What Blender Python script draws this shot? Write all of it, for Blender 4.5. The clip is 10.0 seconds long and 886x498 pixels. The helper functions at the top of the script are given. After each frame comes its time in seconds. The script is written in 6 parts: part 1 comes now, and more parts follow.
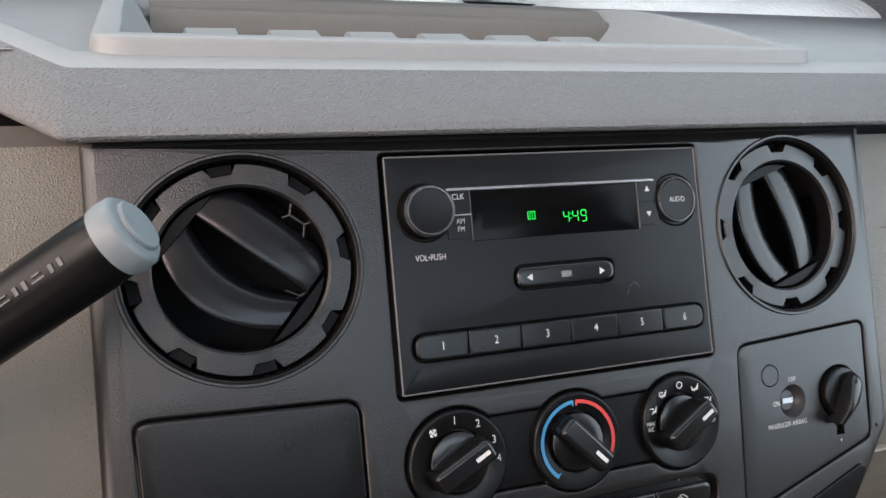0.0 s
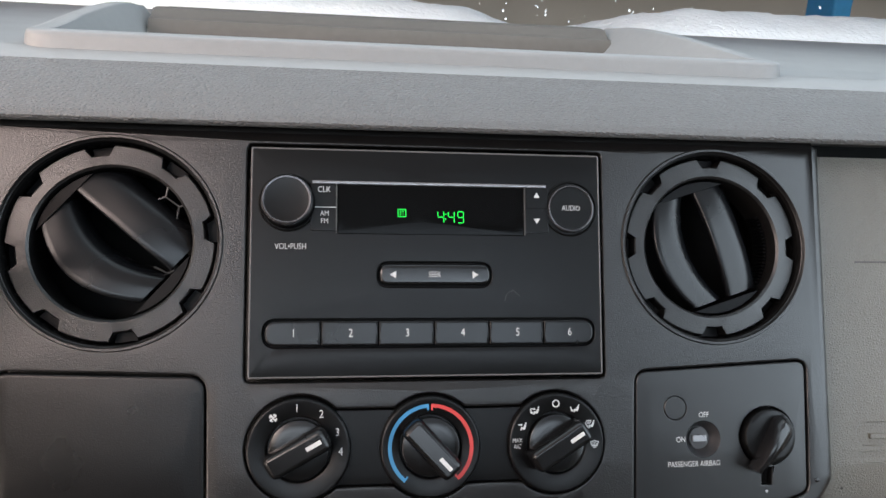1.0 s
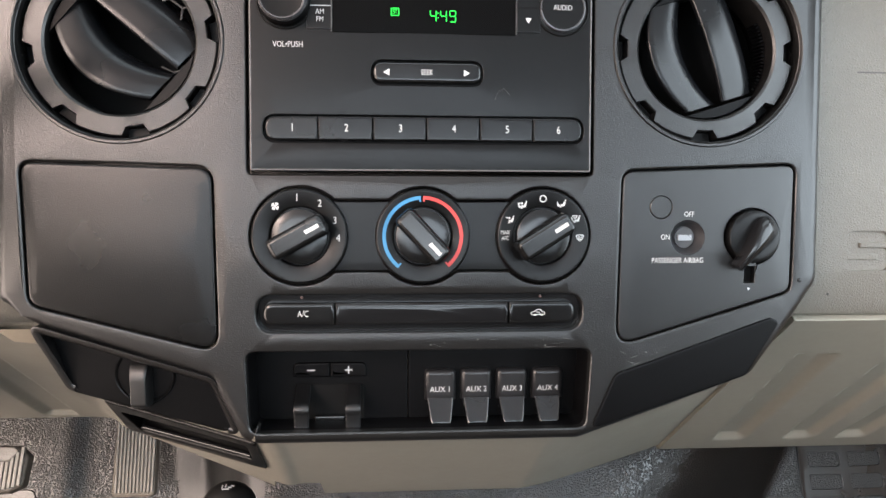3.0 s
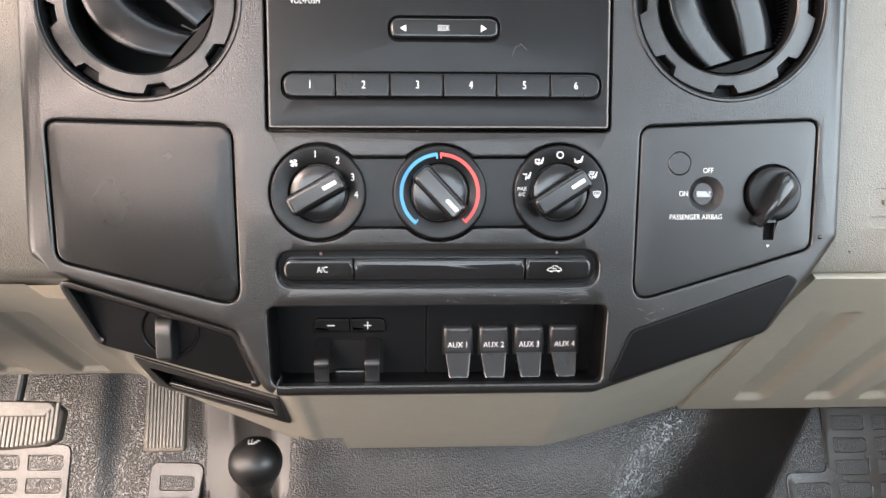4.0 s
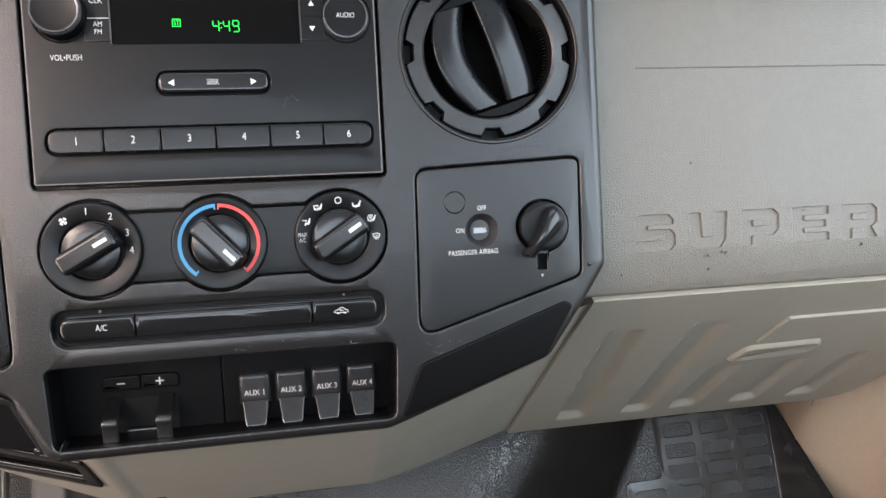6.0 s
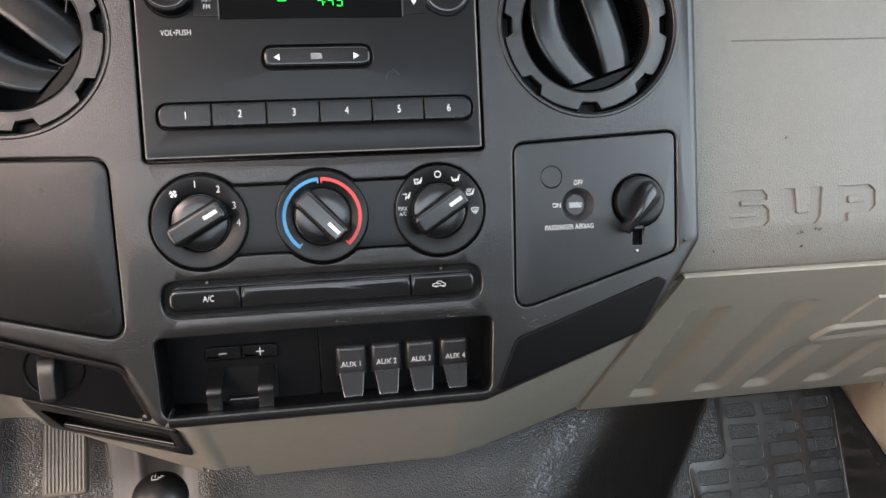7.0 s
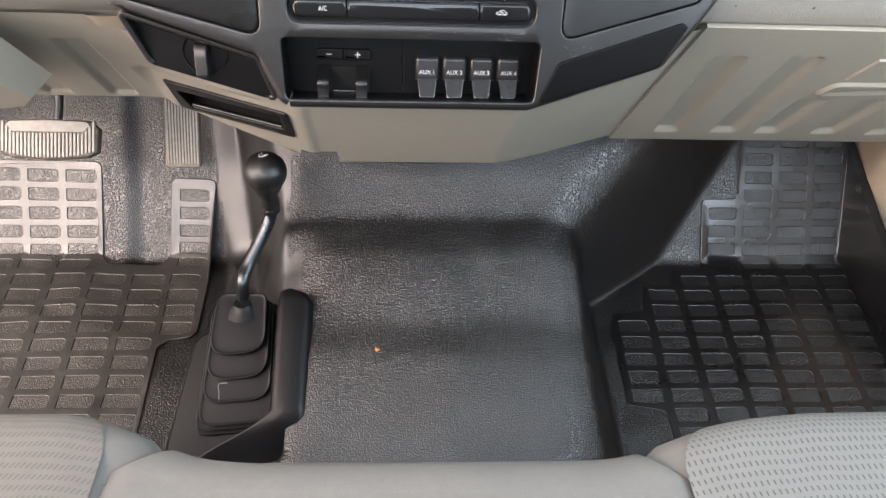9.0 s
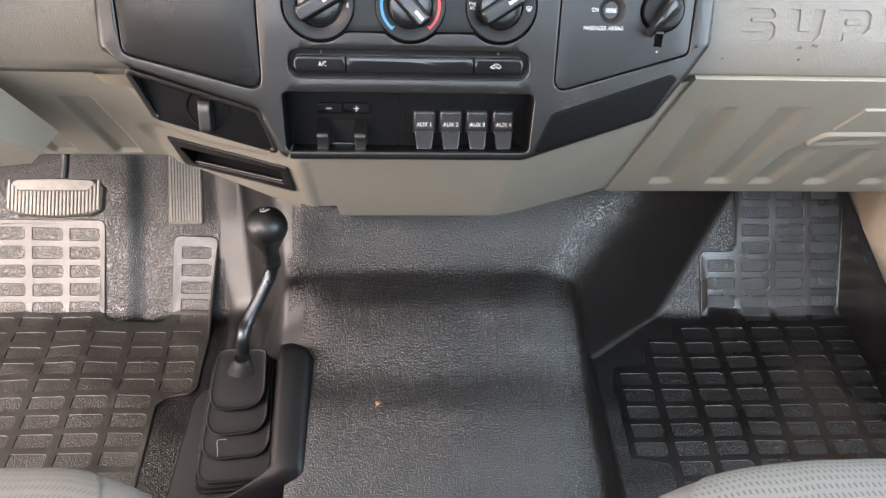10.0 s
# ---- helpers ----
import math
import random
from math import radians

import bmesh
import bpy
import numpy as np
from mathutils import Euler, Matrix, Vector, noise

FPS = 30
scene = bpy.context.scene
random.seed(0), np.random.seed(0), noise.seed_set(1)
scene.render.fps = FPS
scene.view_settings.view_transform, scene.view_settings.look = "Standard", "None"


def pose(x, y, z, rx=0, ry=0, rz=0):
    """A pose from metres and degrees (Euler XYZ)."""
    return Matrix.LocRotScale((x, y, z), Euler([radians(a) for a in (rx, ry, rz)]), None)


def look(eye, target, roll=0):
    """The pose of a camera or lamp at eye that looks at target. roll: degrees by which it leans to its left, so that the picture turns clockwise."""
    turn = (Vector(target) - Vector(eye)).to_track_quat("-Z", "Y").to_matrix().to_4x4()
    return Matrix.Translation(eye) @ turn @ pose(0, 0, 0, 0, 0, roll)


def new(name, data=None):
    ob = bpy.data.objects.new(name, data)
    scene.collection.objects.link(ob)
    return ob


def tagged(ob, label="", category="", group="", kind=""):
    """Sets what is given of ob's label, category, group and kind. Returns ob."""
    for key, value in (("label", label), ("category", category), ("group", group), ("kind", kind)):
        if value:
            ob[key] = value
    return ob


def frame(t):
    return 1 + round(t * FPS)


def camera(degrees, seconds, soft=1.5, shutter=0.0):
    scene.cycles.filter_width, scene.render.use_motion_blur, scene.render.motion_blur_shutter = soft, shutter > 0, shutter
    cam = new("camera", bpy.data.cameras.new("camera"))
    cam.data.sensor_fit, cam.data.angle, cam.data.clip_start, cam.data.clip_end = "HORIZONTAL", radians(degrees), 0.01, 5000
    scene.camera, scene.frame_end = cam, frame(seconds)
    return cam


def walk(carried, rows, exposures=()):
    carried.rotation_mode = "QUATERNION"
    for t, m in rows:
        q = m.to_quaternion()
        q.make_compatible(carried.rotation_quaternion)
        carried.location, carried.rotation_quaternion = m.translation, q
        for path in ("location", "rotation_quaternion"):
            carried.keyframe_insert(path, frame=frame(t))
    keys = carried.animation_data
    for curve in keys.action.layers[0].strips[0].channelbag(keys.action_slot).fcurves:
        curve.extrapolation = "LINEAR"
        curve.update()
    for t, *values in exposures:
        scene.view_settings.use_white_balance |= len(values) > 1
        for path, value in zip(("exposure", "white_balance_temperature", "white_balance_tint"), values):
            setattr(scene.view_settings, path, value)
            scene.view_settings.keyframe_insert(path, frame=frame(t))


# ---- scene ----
cam = camera(60.5, 10.0)
PATH = [
    (0, (-0.203, -0.326, 0.86), (0.471, 1.44, 0.206), 2.7),
    (0.1, (-0.163, -0.336, 0.862), (0.466, 1.441, 0.195), 3.1),
    (0.2, (-0.135, -0.343, 0.859), (0.456, 1.452, 0.203), 3.4),
    (0.3, (-0.108, -0.351, 0.856), (0.406, 1.473, 0.214), 3.6),
    (0.5, (-0.072, -0.367, 0.845), (0.292, 1.503, 0.235), 3.2),
    (1, (-0.05, -0.371, 0.846), (0.223, 1.523, 0.267), 2.9),
    (1.5, (-0.037, -0.37, 0.837), (0.216, 1.53, 0.266), 3.0),
    (2, (-0.033, -0.37, 0.838), (0.191, 1.532, 0.264), 2.7),
    (2.5, (-0.025, -0.379, 0.818), (0.183, 1.483, 0.119), 2.6),
    (3, (-0.021, -0.412, 0.801), (0.129, 1.399, -0.033), 1.9),
    (3.2, (-0.019, -0.415, 0.798), (0.115, 1.374, -0.087), 1.7),
    (4.5, (-0.012, -0.419, 0.797), (0.054, 1.358, -0.118), 0.8),
    (5, (0.002, -0.419, 0.799), (0.144, 1.358, -0.109), 1.4),
    (5.5, (0.034, -0.428, 0.806), (0.386, 1.336, -0.068), 2.1),
    (5.7, (0.042, -0.432, 0.808), (0.424, 1.338, -0.042), 1.9),
    (6.8, (0.024, -0.435, 0.809), (0.398, 1.353, -0.005), 1.1),
    (7, (0.003, -0.43, 0.805), (0.298, 1.344, -0.07), 0.8),
    (7.5, (-0.016, -0.464, 0.822), (0.132, 1.175, -0.315), 1.8),
    (8, (-0.015, -0.51, 0.852), (0.118, 1.008, -0.443), 3.0),
    (8.5, (-0.018, -0.545, 0.868), (0.113, 0.85, -0.56), 4.1),
    (9, (-0.014, -0.561, 0.869), (0.115, 0.835, -0.557), 4.0),
    (9.5, (-0.011, -0.564, 0.868), (0.115, 0.836, -0.556), 4.0),
    (9.7, (-0.011, -0.564, 0.868), (0.115, 0.837, -0.555), 4.0),
    (9.9, (-0.012, -0.564, 0.87), (0.113, 0.872, -0.516), 3.6),
    (10, (-0.011, -0.574, 0.865), (0.112, 0.935, -0.442), 3.0),
]
EXPOSURES = [(t, stops, kelvin, 10) for t, stops, kelvin in ((0.0, -0.65, 6150), (2.3, -0.65, 6200), (3.2, 0.42, 6350), (4.5, 0.74, 6250), (5.0, 0.72, 6120), (5.5, 0.33, 6120), (7.0, 0.00, 6250), (7.5, 0.84, 6300), (8.0, 0.70, 6120), (8.5, 0.66, 6100), (9.0, 0.62, 6100), (10.0, 0.65, 6080))]
walk(cam, [(t, look(eye, target, roll)) for t, eye, target, roll in PATH], EXPOSURES)

# ---- world and light ----
SKY = bpy.data.worlds.new("overcast_sky")
scene.world = SKY
SKY.use_nodes = True
_sn = SKY.node_tree.nodes
_sky = _sn.new("ShaderNodeTexSky")
_sky.sky_type = "NISHITA"
_sky.sun_disc = False
_sky.sun_elevation = radians(38)
_sky.sun_rotation = radians(200)
_sky.air_density, _sky.dust_density, _sky.ozone_density = 1.0, 4.0, 1.0
SKY.node_tree.links.new(_sky.outputs[0], _sn["Background"].inputs[0])
_sn["Background"].inputs[1].default_value = 0.07


def sun(direction, strength, angle, colour):
    d = bpy.data.lights.new("sun", "SUN")
    d.energy, d.angle, d.color = strength, radians(angle), colour
    o = new("sun", d)
    o.rotation_euler = Vector(direction).to_track_quat("-Z", "Y").to_euler()


def area_lamp(name, eye, target, w, h, watts, colour):
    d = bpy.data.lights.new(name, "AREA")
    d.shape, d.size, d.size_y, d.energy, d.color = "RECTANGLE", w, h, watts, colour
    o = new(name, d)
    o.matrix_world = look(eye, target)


sun((-0.3, 0.45, -1), 0.5, 15, (1.0, 0.97, 0.92))
area_lamp("windshield_light", (0, 0.145, 1.235), (0, -0.315, 0.705), 1.35, 0.68, 8.2, (0.88, 0.97, 1.0))
area_lamp("driver_door_light", (-0.98, -0.23, 0.82), (0.0, -0.02, 0.52), 0.86, 1.0, 24, (1.0, 0.80, 0.67))
area_lamp("door_snow_bounce_light", (-0.96, -0.38, 0.42), (-0.25, -0.45, 1.47), 1.2, 0.5, 8.5, (1.0, 0.82, 0.73))
area_lamp("passenger_window_light", (0.83, -0.36, 0.93), (-0.1, -0.02, 0.75), 0.88, 0.74, 13.2, (0.84, 0.94, 1.0))
# Extra lamp high at the driver's side, added to warm the bezel's sheen.
area_lamp("bezel_sheen_light", (-0.86, -0.78, 1.335), (-0.15, 0.03, 0.74), 0.7, 0.18, 12.5, (1.0, 0.76, 0.67))
# Added fill lamp behind the driver, unseen; warms the sheen on the stack's left.
area_lamp("rear_side_fill_light", (-0.885, -1.25, 1.25), (-0.1, 0.0, 0.69), 0.34, 0.28, 5.0, (1.0, 0.80, 0.66))
area_lamp("rear_window_light", (-0.01, -1.48, 1.245), (-0.01, 0.0, 0.70), 1.44, 0.31, 10.5, (0.80, 0.91, 1.0))


# ---- materials ----
def material(name, colour, rough=0.5, metal=0.0, spec=0.5, stretch=None, grain=0.0, grain_scale=900.0, grain_kind="NOISE", vary=0.12,
             stain=0.0, stain_colour=None, stain_scale=9.0, coat=0.0, emit=None, rough_vary=0.08, bump_dist=0.001):
    m = bpy.data.materials.new(name)
    m.use_nodes = True
    nt = m.node_tree
    n, l = nt.nodes, nt.links
    b = n["Principled BSDF"]
    b.inputs["Roughness"].default_value = rough
    b.inputs["Metallic"].default_value = metal
    b.inputs["Specular IOR Level"].default_value = spec
    b.inputs["Coat Weight"].default_value = coat
    if emit:
        b.inputs["Emission Color"].default_value = (*emit[:3], 1)
        b.inputs["Emission Strength"].default_value = emit[3]
    tc = n.new("ShaderNodeTexCoord")
    fine_at = tc.outputs["Object"]
    if stretch:
        mp = n.new("ShaderNodeMapping")
        mp.inputs["Scale"].default_value = stretch
        l.new(fine_at, mp.inputs["Vector"])
        fine_at = mp.outputs[0]
    # broad variation
    big = n.new("ShaderNodeTexNoise")
    big.inputs["Scale"].default_value = stain_scale
    big.inputs["Detail"].default_value = 6
    l.new(tc.outputs["Object"], big.inputs["Vector"])
    fine = n.new("ShaderNodeTexNoise")
    fine.inputs["Scale"].default_value = 160
    fine.inputs["Detail"].default_value = 3
    l.new(tc.outputs["Object"], fine.inputs["Vector"])
    mixn = n.new("ShaderNodeMath")
    mixn.operation = "ADD"
    l.new(big.outputs["Fac"], mixn.inputs[0])
    l.new(fine.outputs["Fac"], mixn.inputs[1])
    rmp = n.new("ShaderNodeMapRange")
    rmp.inputs["From Min"].default_value, rmp.inputs["From Max"].default_value = 0.6, 1.4
    rmp.inputs["To Min"].default_value, rmp.inputs["To Max"].default_value = 1 - vary, 1 + vary
    l.new(mixn.outputs[0], rmp.inputs["Value"])
    col = n.new("ShaderNodeVectorMath")
    col.operation = "SCALE"
    col.inputs[0].default_value = colour
    l.new(rmp.outputs[0], col.inputs["Scale"])
    last = col.outputs[0]
    if stain > 0:
        st = n.new("ShaderNodeTexNoise")
        st.inputs["Scale"].default_value = stain_scale * 2.3
        st.inputs["Detail"].default_value = 8
        st.inputs["Roughness"].default_value = 0.65
        l.new(tc.outputs["Object"], st.inputs["Vector"])
        sr = n.new("ShaderNodeMapRange")
        sr.inputs["From Min"].default_value, sr.inputs["From Max"].default_value = 0.55, 0.72
        sr.inputs["To Max"].default_value = stain
        l.new(st.outputs["Fac"], sr.inputs["Value"])
        mx = n.new("ShaderNodeMix")
        mx.data_type = "RGBA"
        l.new(sr.outputs[0], mx.inputs["Factor"])
        l.new(last, mx.inputs["A"])
        mx.inputs["B"].default_value = (*stain_colour, 1)
        last = mx.outputs["Result"]
    l.new(last, b.inputs["Base Color"])
    rr = n.new("ShaderNodeMapRange")
    rr.inputs["From Min"].default_value, rr.inputs["From Max"].default_value = 0.3, 0.7
    rr.inputs["To Min"].default_value, rr.inputs["To Max"].default_value = max(0.02, rough - rough_vary), min(1, rough + rough_vary)
    l.new(big.outputs["Fac"], rr.inputs["Value"])
    l.new(rr.outputs[0], b.inputs["Roughness"])
    if grain > 0:
        if grain_kind == "NOISE":
            g = n.new("ShaderNodeTexNoise")
            g.inputs["Scale"].default_value = grain_scale
            g.inputs["Detail"].default_value = 2
            out = g.outputs["Fac"]
        else:
            g = n.new("ShaderNodeTexVoronoi")
            g.feature = "DISTANCE_TO_EDGE" if grain_kind == "LEATHER" else "F1"
            g.inputs["Scale"].default_value = grain_scale
            out = g.outputs["Distance"]
            if grain_kind == "LEATHER":
                # creases: narrow valleys between soft cells, bent by noise
                w = n.new("ShaderNodeTexNoise")
                w.inputs["Scale"].default_value = grain_scale * 0.6
                w.inputs["Detail"].default_value = 3
                l.new(fine_at, w.inputs["Vector"])
                ws = n.new("ShaderNodeVectorMath")
                ws.operation = "SCALE"
                ws.inputs["Scale"].default_value = 1.3 / grain_scale
                l.new(w.outputs["Color"], ws.inputs[0])
                wa = n.new("ShaderNodeVectorMath")
                l.new(fine_at, wa.inputs[0])
                l.new(ws.outputs[0], wa.inputs[1])
                l.new(wa.outputs[0], g.inputs["Vector"])
                cr = n.new("ShaderNodeMapRange")
                cr.interpolation_type = "SMOOTHSTEP"
                cr.inputs["From Max"].default_value = 0.42
                l.new(out, cr.inputs["Value"])
                out = cr.outputs[0]
            else:
                # rounded pebbles standing up from fine valleys
                cr = n.new("ShaderNodeMapRange")
                cr.interpolation_type = "SMOOTHSTEP"
                cr.inputs["From Min"].default_value, cr.inputs["From Max"].default_value = 0.05, 0.75
                cr.inputs["To Min"].default_value, cr.inputs["To Max"].default_value = 1.0, 0.0
                l.new(out, cr.inputs["Value"])
                out = cr.outputs[0]
        if not g.inputs["Vector"].is_linked:
            l.new(fine_at, g.inputs["Vector"])
        bp = n.new("ShaderNodeBump")
        bp.inputs["Strength"].default_value = grain
        bp.inputs["Distance"].default_value = bump_dist
        l.new(out, bp.inputs["Height"])
        l.new(bp.outputs[0], b.inputs["Normal"])
    return m


BLACK_GRAIN = material("grained_black_plastic", (0.0062, 0.0059, 0.0058), 0.32, spec=0.60, grain=0.8, grain_scale=1400, vary=0.25, stain=0.08, stain_colour=(0.014, 0.0135, 0.013), rough_vary=0.03, bump_dist=0.00022)
COVER_GRAIN = material("fine_grained_cover_plastic", (0.0035, 0.0035, 0.0036), 0.29, spec=0.33, grain=0.7, grain_scale=1500, vary=0.25, stain=0.1, stain_colour=(0.006, 0.0058, 0.0056), rough_vary=0.04, bump_dist=0.00014)
BLACK_SATIN = material("satin_black_plastic", (0.0026, 0.0026, 0.0027), 0.31, spec=0.24, grain=0.15, grain_scale=1800, vary=0.2, stain=0.2, stain_colour=(0.006, 0.0058, 0.0057), rough_vary=0.03, bump_dist=0.0003)
BLACK_PANEL = material("satin_switch_panel_plastic", (0.0035, 0.0036, 0.0039), 0.36, spec=0.6, grain=0.12, grain_scale=1800, vary=0.2, stain=0.25, stain_colour=(0.008, 0.008, 0.008), rough_vary=0.04, bump_dist=0.0003)
BLACK_MATT = material("matt_black_plastic", (0.0024, 0.0024, 0.0027), 0.40, spec=0.11, grain=0.1, grain_scale=1500, bump_dist=0.0003)
BLACK_SOFT = material("soft_black_knob_plastic", (0.0036, 0.0036, 0.0038), 0.22, spec=0.50, vary=0.2)
PRESET = material("satin_preset_button_plastic", (0.0032, 0.0032, 0.0034), 0.26, spec=0.34, vary=0.2)
ROCKER = material("grey_black_rocker_plastic", (0.013, 0.013, 0.014), 0.34, spec=0.6, vary=0.2)
PADDLE = material("dark_slate_paddle_plastic", (0.008, 0.009, 0.0105), 0.24, spec=0.58, vary=0.2, stain=0.2, stain_colour=(0.02, 0.02, 0.021), stain_scale=40)
BLACK_GLOSS = material("gloss_black_plastic", (0.0055, 0.0055, 0.006), 0.19, vary=0.2)
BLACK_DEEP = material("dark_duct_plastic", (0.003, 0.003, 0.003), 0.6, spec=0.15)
GREY_BLADE = material("vent_blade_plastic", (0.0042, 0.0046, 0.0054), 0.27, spec=0.36, vary=0.2)
SMOKE = material("display_window", (0.002, 0.002, 0.002), 0.12, spec=0.10, vary=0.1)
SILVER = material("brushed_silver_strip", (0.30, 0.30, 0.31), 0.22, metal=0.7)
KNOB_RIM = material("smoky_bright_rim", (0.10, 0.10, 0.105), 0.28, metal=0.6)
PRINT = material("white_print", (0.50, 0.50, 0.49), 0.6, vary=0.05)
PRINT_DIM = material("pale_grey_print", (0.45, 0.45, 0.45), 0.6, vary=0.1)
PRINT_BLUE = material("blue_print", (0.045, 0.21, 0.40), 0.5, vary=0.05)
PRINT_RED = material("red_print", (0.50, 0.045, 0.04), 0.5, vary=0.05)
LED_GREEN = material("green_display_segment", (0.0, 0.3, 0.02), 0.5, emit=(0.02, 1.0, 0.06, 1.6))
BEIGE = material("beige_leather_grain_plastic", (0.131, 0.120, 0.100), 0.45, grain=0.6, grain_scale=600, grain_kind="LEATHER", vary=0.05, stain=0.12, stain_colour=(0.20, 0.18, 0.14), bump_dist=0.00038)
BEIGE_SMOOTH = material("beige_moulded_plastic", (0.250, 0.231, 0.190), 0.42, grain=0.15, grain_scale=700, vary=0.06, stain=0.22, stain_colour=(0.24, 0.205, 0.15), bump_dist=0.0004)
BEIGE_TRIM = material("tan_kick_panel_plastic", (0.36, 0.285, 0.21), 0.55, grain=0.2, grain_scale=600, vary=0.06)
BROW = material("grey_leather_grain_dash_pad", (0.126, 0.124, 0.122), 0.44, grain=0.6, grain_scale=560, grain_kind="LEATHER", stretch=(0.52, 1.1, 1.1), vary=0.05, stain=0.10, stain_colour=(0.135, 0.133, 0.128), bump_dist=0.0012)
BROW_SHADE = material("shaded_brow_underside", (0.075, 0.066, 0.058), 0.7, vary=0.08)
DASH_TOP = material("pale_grey_dash_top", (0.24, 0.242, 0.24), 0.5, grain=0.2, grain_scale=600, vary=0.05, bump_dist=0.0005)
VINYL = material("pebbled_black_vinyl", (0.0065, 0.0065, 0.0067), 0.285, spec=0.78, grain=1.0, grain_scale=520, grain_kind="PEBBLE", vary=0.2, stain=0.35, stain_colour=(0.030, 0.028, 0.026), rough_vary=0.005, bump_dist=0.00046)
VINYL_FLANK_SHEEN = material("smooth_sheen_vinyl", (0.012, 0.0115, 0.011), 0.42, spec=0.9, grain=0.15, grain_scale=300, vary=0.2, stain=0.3, stain_colour=(0.030, 0.028, 0.026), bump_dist=0.0004)
RUBBER = material("smooth_black_rubber", (0.0060, 0.0061, 0.0066), 0.30, spec=0.8, grain=0.15, grain_scale=500, vary=0.25, stain=0.3, stain_colour=(0.020, 0.019, 0.018), bump_dist=0.0005)
RUBBER_WORN = material("dusty_worn_black_rubber", (0.029, 0.0275, 0.0255), 0.34, spec=0.8, grain=0.15, grain_scale=500, vary=0.3, stain=0.5, stain_colour=(0.095, 0.086, 0.075), stain_scale=14, bump_dist=0.0005)
RUBBER_PEBBLE = material("pebbled_black_rubber", (0.0080, 0.0081, 0.0084), 0.31, spec=0.9, grain=1.0, grain_scale=560, grain_kind="PEBBLE", vary=0.25, stain=0.2, stain_colour=(0.020, 0.019, 0.018), rough_vary=0.005, bump_dist=0.00044)
WORN_PEBBLE = material("pebbled_dusty_rubber", (0.034, 0.031, 0.028), 0.32, spec=0.8, grain=1.0, grain_scale=560, grain_kind="PEBBLE", vary=0.3, stain=0.5, stain_colour=(0.075, 0.068, 0.060), stain_scale=14, rough_vary=0.005, bump_dist=0.00044)
BOOT = material("black_rubber_boot", (0.0040, 0.0041, 0.0047), 0.40, spec=0.22, grain=0.1, grain_scale=600, bump_dist=0.0003)
PEDAL = material("worn_grey_pedal_rubber", (0.27, 0.25, 0.225), 0.5, grain=0.3, grain_scale=500, vary=0.2, stain=0.6, stain_colour=(0.34, 0.31, 0.27), stain_scale=20)
PEDAL_TAN = material("muddy_pedal_rubber", (0.17, 0.145, 0.115), 0.5, grain=0.3, grain_scale=500, vary=0.3, stain=0.5, stain_colour=(0.24, 0.20, 0.155), stain_scale=20)
PEDAL_DARK = material("dark_pedal_rubber", (0.080, 0.068, 0.055), 0.5, grain=0.3, grain_scale=500, vary=0.3)
KNOB_BLACK = material("satin_ball_knob_plastic", (0.006, 0.006, 0.006), 0.42, spec=0.6, grain=0.1, grain_scale=1500, bump_dist=0.0003)
ROD = material("dark_polished_steel", (0.07, 0.075, 0.08), 0.32, metal=1.0, vary=0.15)
STEEL = material("dull_steel", (0.35, 0.33, 0.30), 0.45, metal=0.9)
SEAT_PLAIN = material("grey_beige_seat_cloth", (0.100, 0.096, 0.088), 0.85, grain=0.4, grain_scale=1200, vary=0.07, stain=0.15, stain_colour=(0.14, 0.135, 0.12))
SEAT_SEAM = material("grey_seat_thread", (0.075, 0.072, 0.067), 0.9)
LEAF = material("dry_leaf", (0.30, 0.15, 0.055), 0.6, vary=0.3)
SNOW = material("wet_snow", (0.82, 0.86, 0.88), 0.6, grain=0.6, grain_scale=120, vary=0.05, bump_dist=0.004)
PAINT = material("dark_truck_paint", (0.05, 0.06, 0.07), 0.25, coat=0.6)
TRAY_BROWN = material("brown_grey_tray_plastic", (0.095, 0.085, 0.074), 0.6, vary=0.1)
REAR_TRIM = material("dark_rear_wall_cloth", (0.07, 0.068, 0.065), 0.9, grain=0.3, grain_scale=700)
HEADLINER = material("grey_headliner_cloth", (0.54, 0.55, 0.565), 0.9, grain=0.3, grain_scale=700)
GROUND = material("slushy_ground", (0.30, 0.28, 0.26), 0.8, grain=0.6, grain_scale=3, vary=0.25, stain=0.9, stain_colour=(0.75, 0.77, 0.78), stain_scale=0.25, bump_dist=0.05)
WALLPAINT = material("pale_building_siding", (0.55, 0.53, 0.48), 0.8, vary=0.1, stain_scale=0.5)
TARP = material("blue_plastic_tarp", (0.08, 0.40, 0.80), 0.5)
WOOD = material("weathered_timber", (0.62, 0.54, 0.42), 0.8, vary=0.25)
GREY_LENS = material("unlit_indicator_lens", (0.10, 0.06, 0.055), 0.4)
SMOKED = material("smoky_key_cup_plastic", (0.030, 0.030, 0.032), 0.35)
SEAM = material("grey_seam_shadow", (0.07, 0.066, 0.058), 0.7)
FAINT_MARK = material("faint_grey_scratch_and_glint", (0.10, 0.098, 0.095), 0.6)
PALE_MARK = material("pale_scuff", (0.34, 0.32, 0.29), 0.7)
CLIP_GREY = material("pale_grey_clip_plastic", (0.05, 0.05, 0.05), 0.4)
LINT = material("pale_lint", (0.4, 0.4, 0.4), 0.9)
SCUFF = material("black_scuff", (0.015, 0.014, 0.013), 0.8)


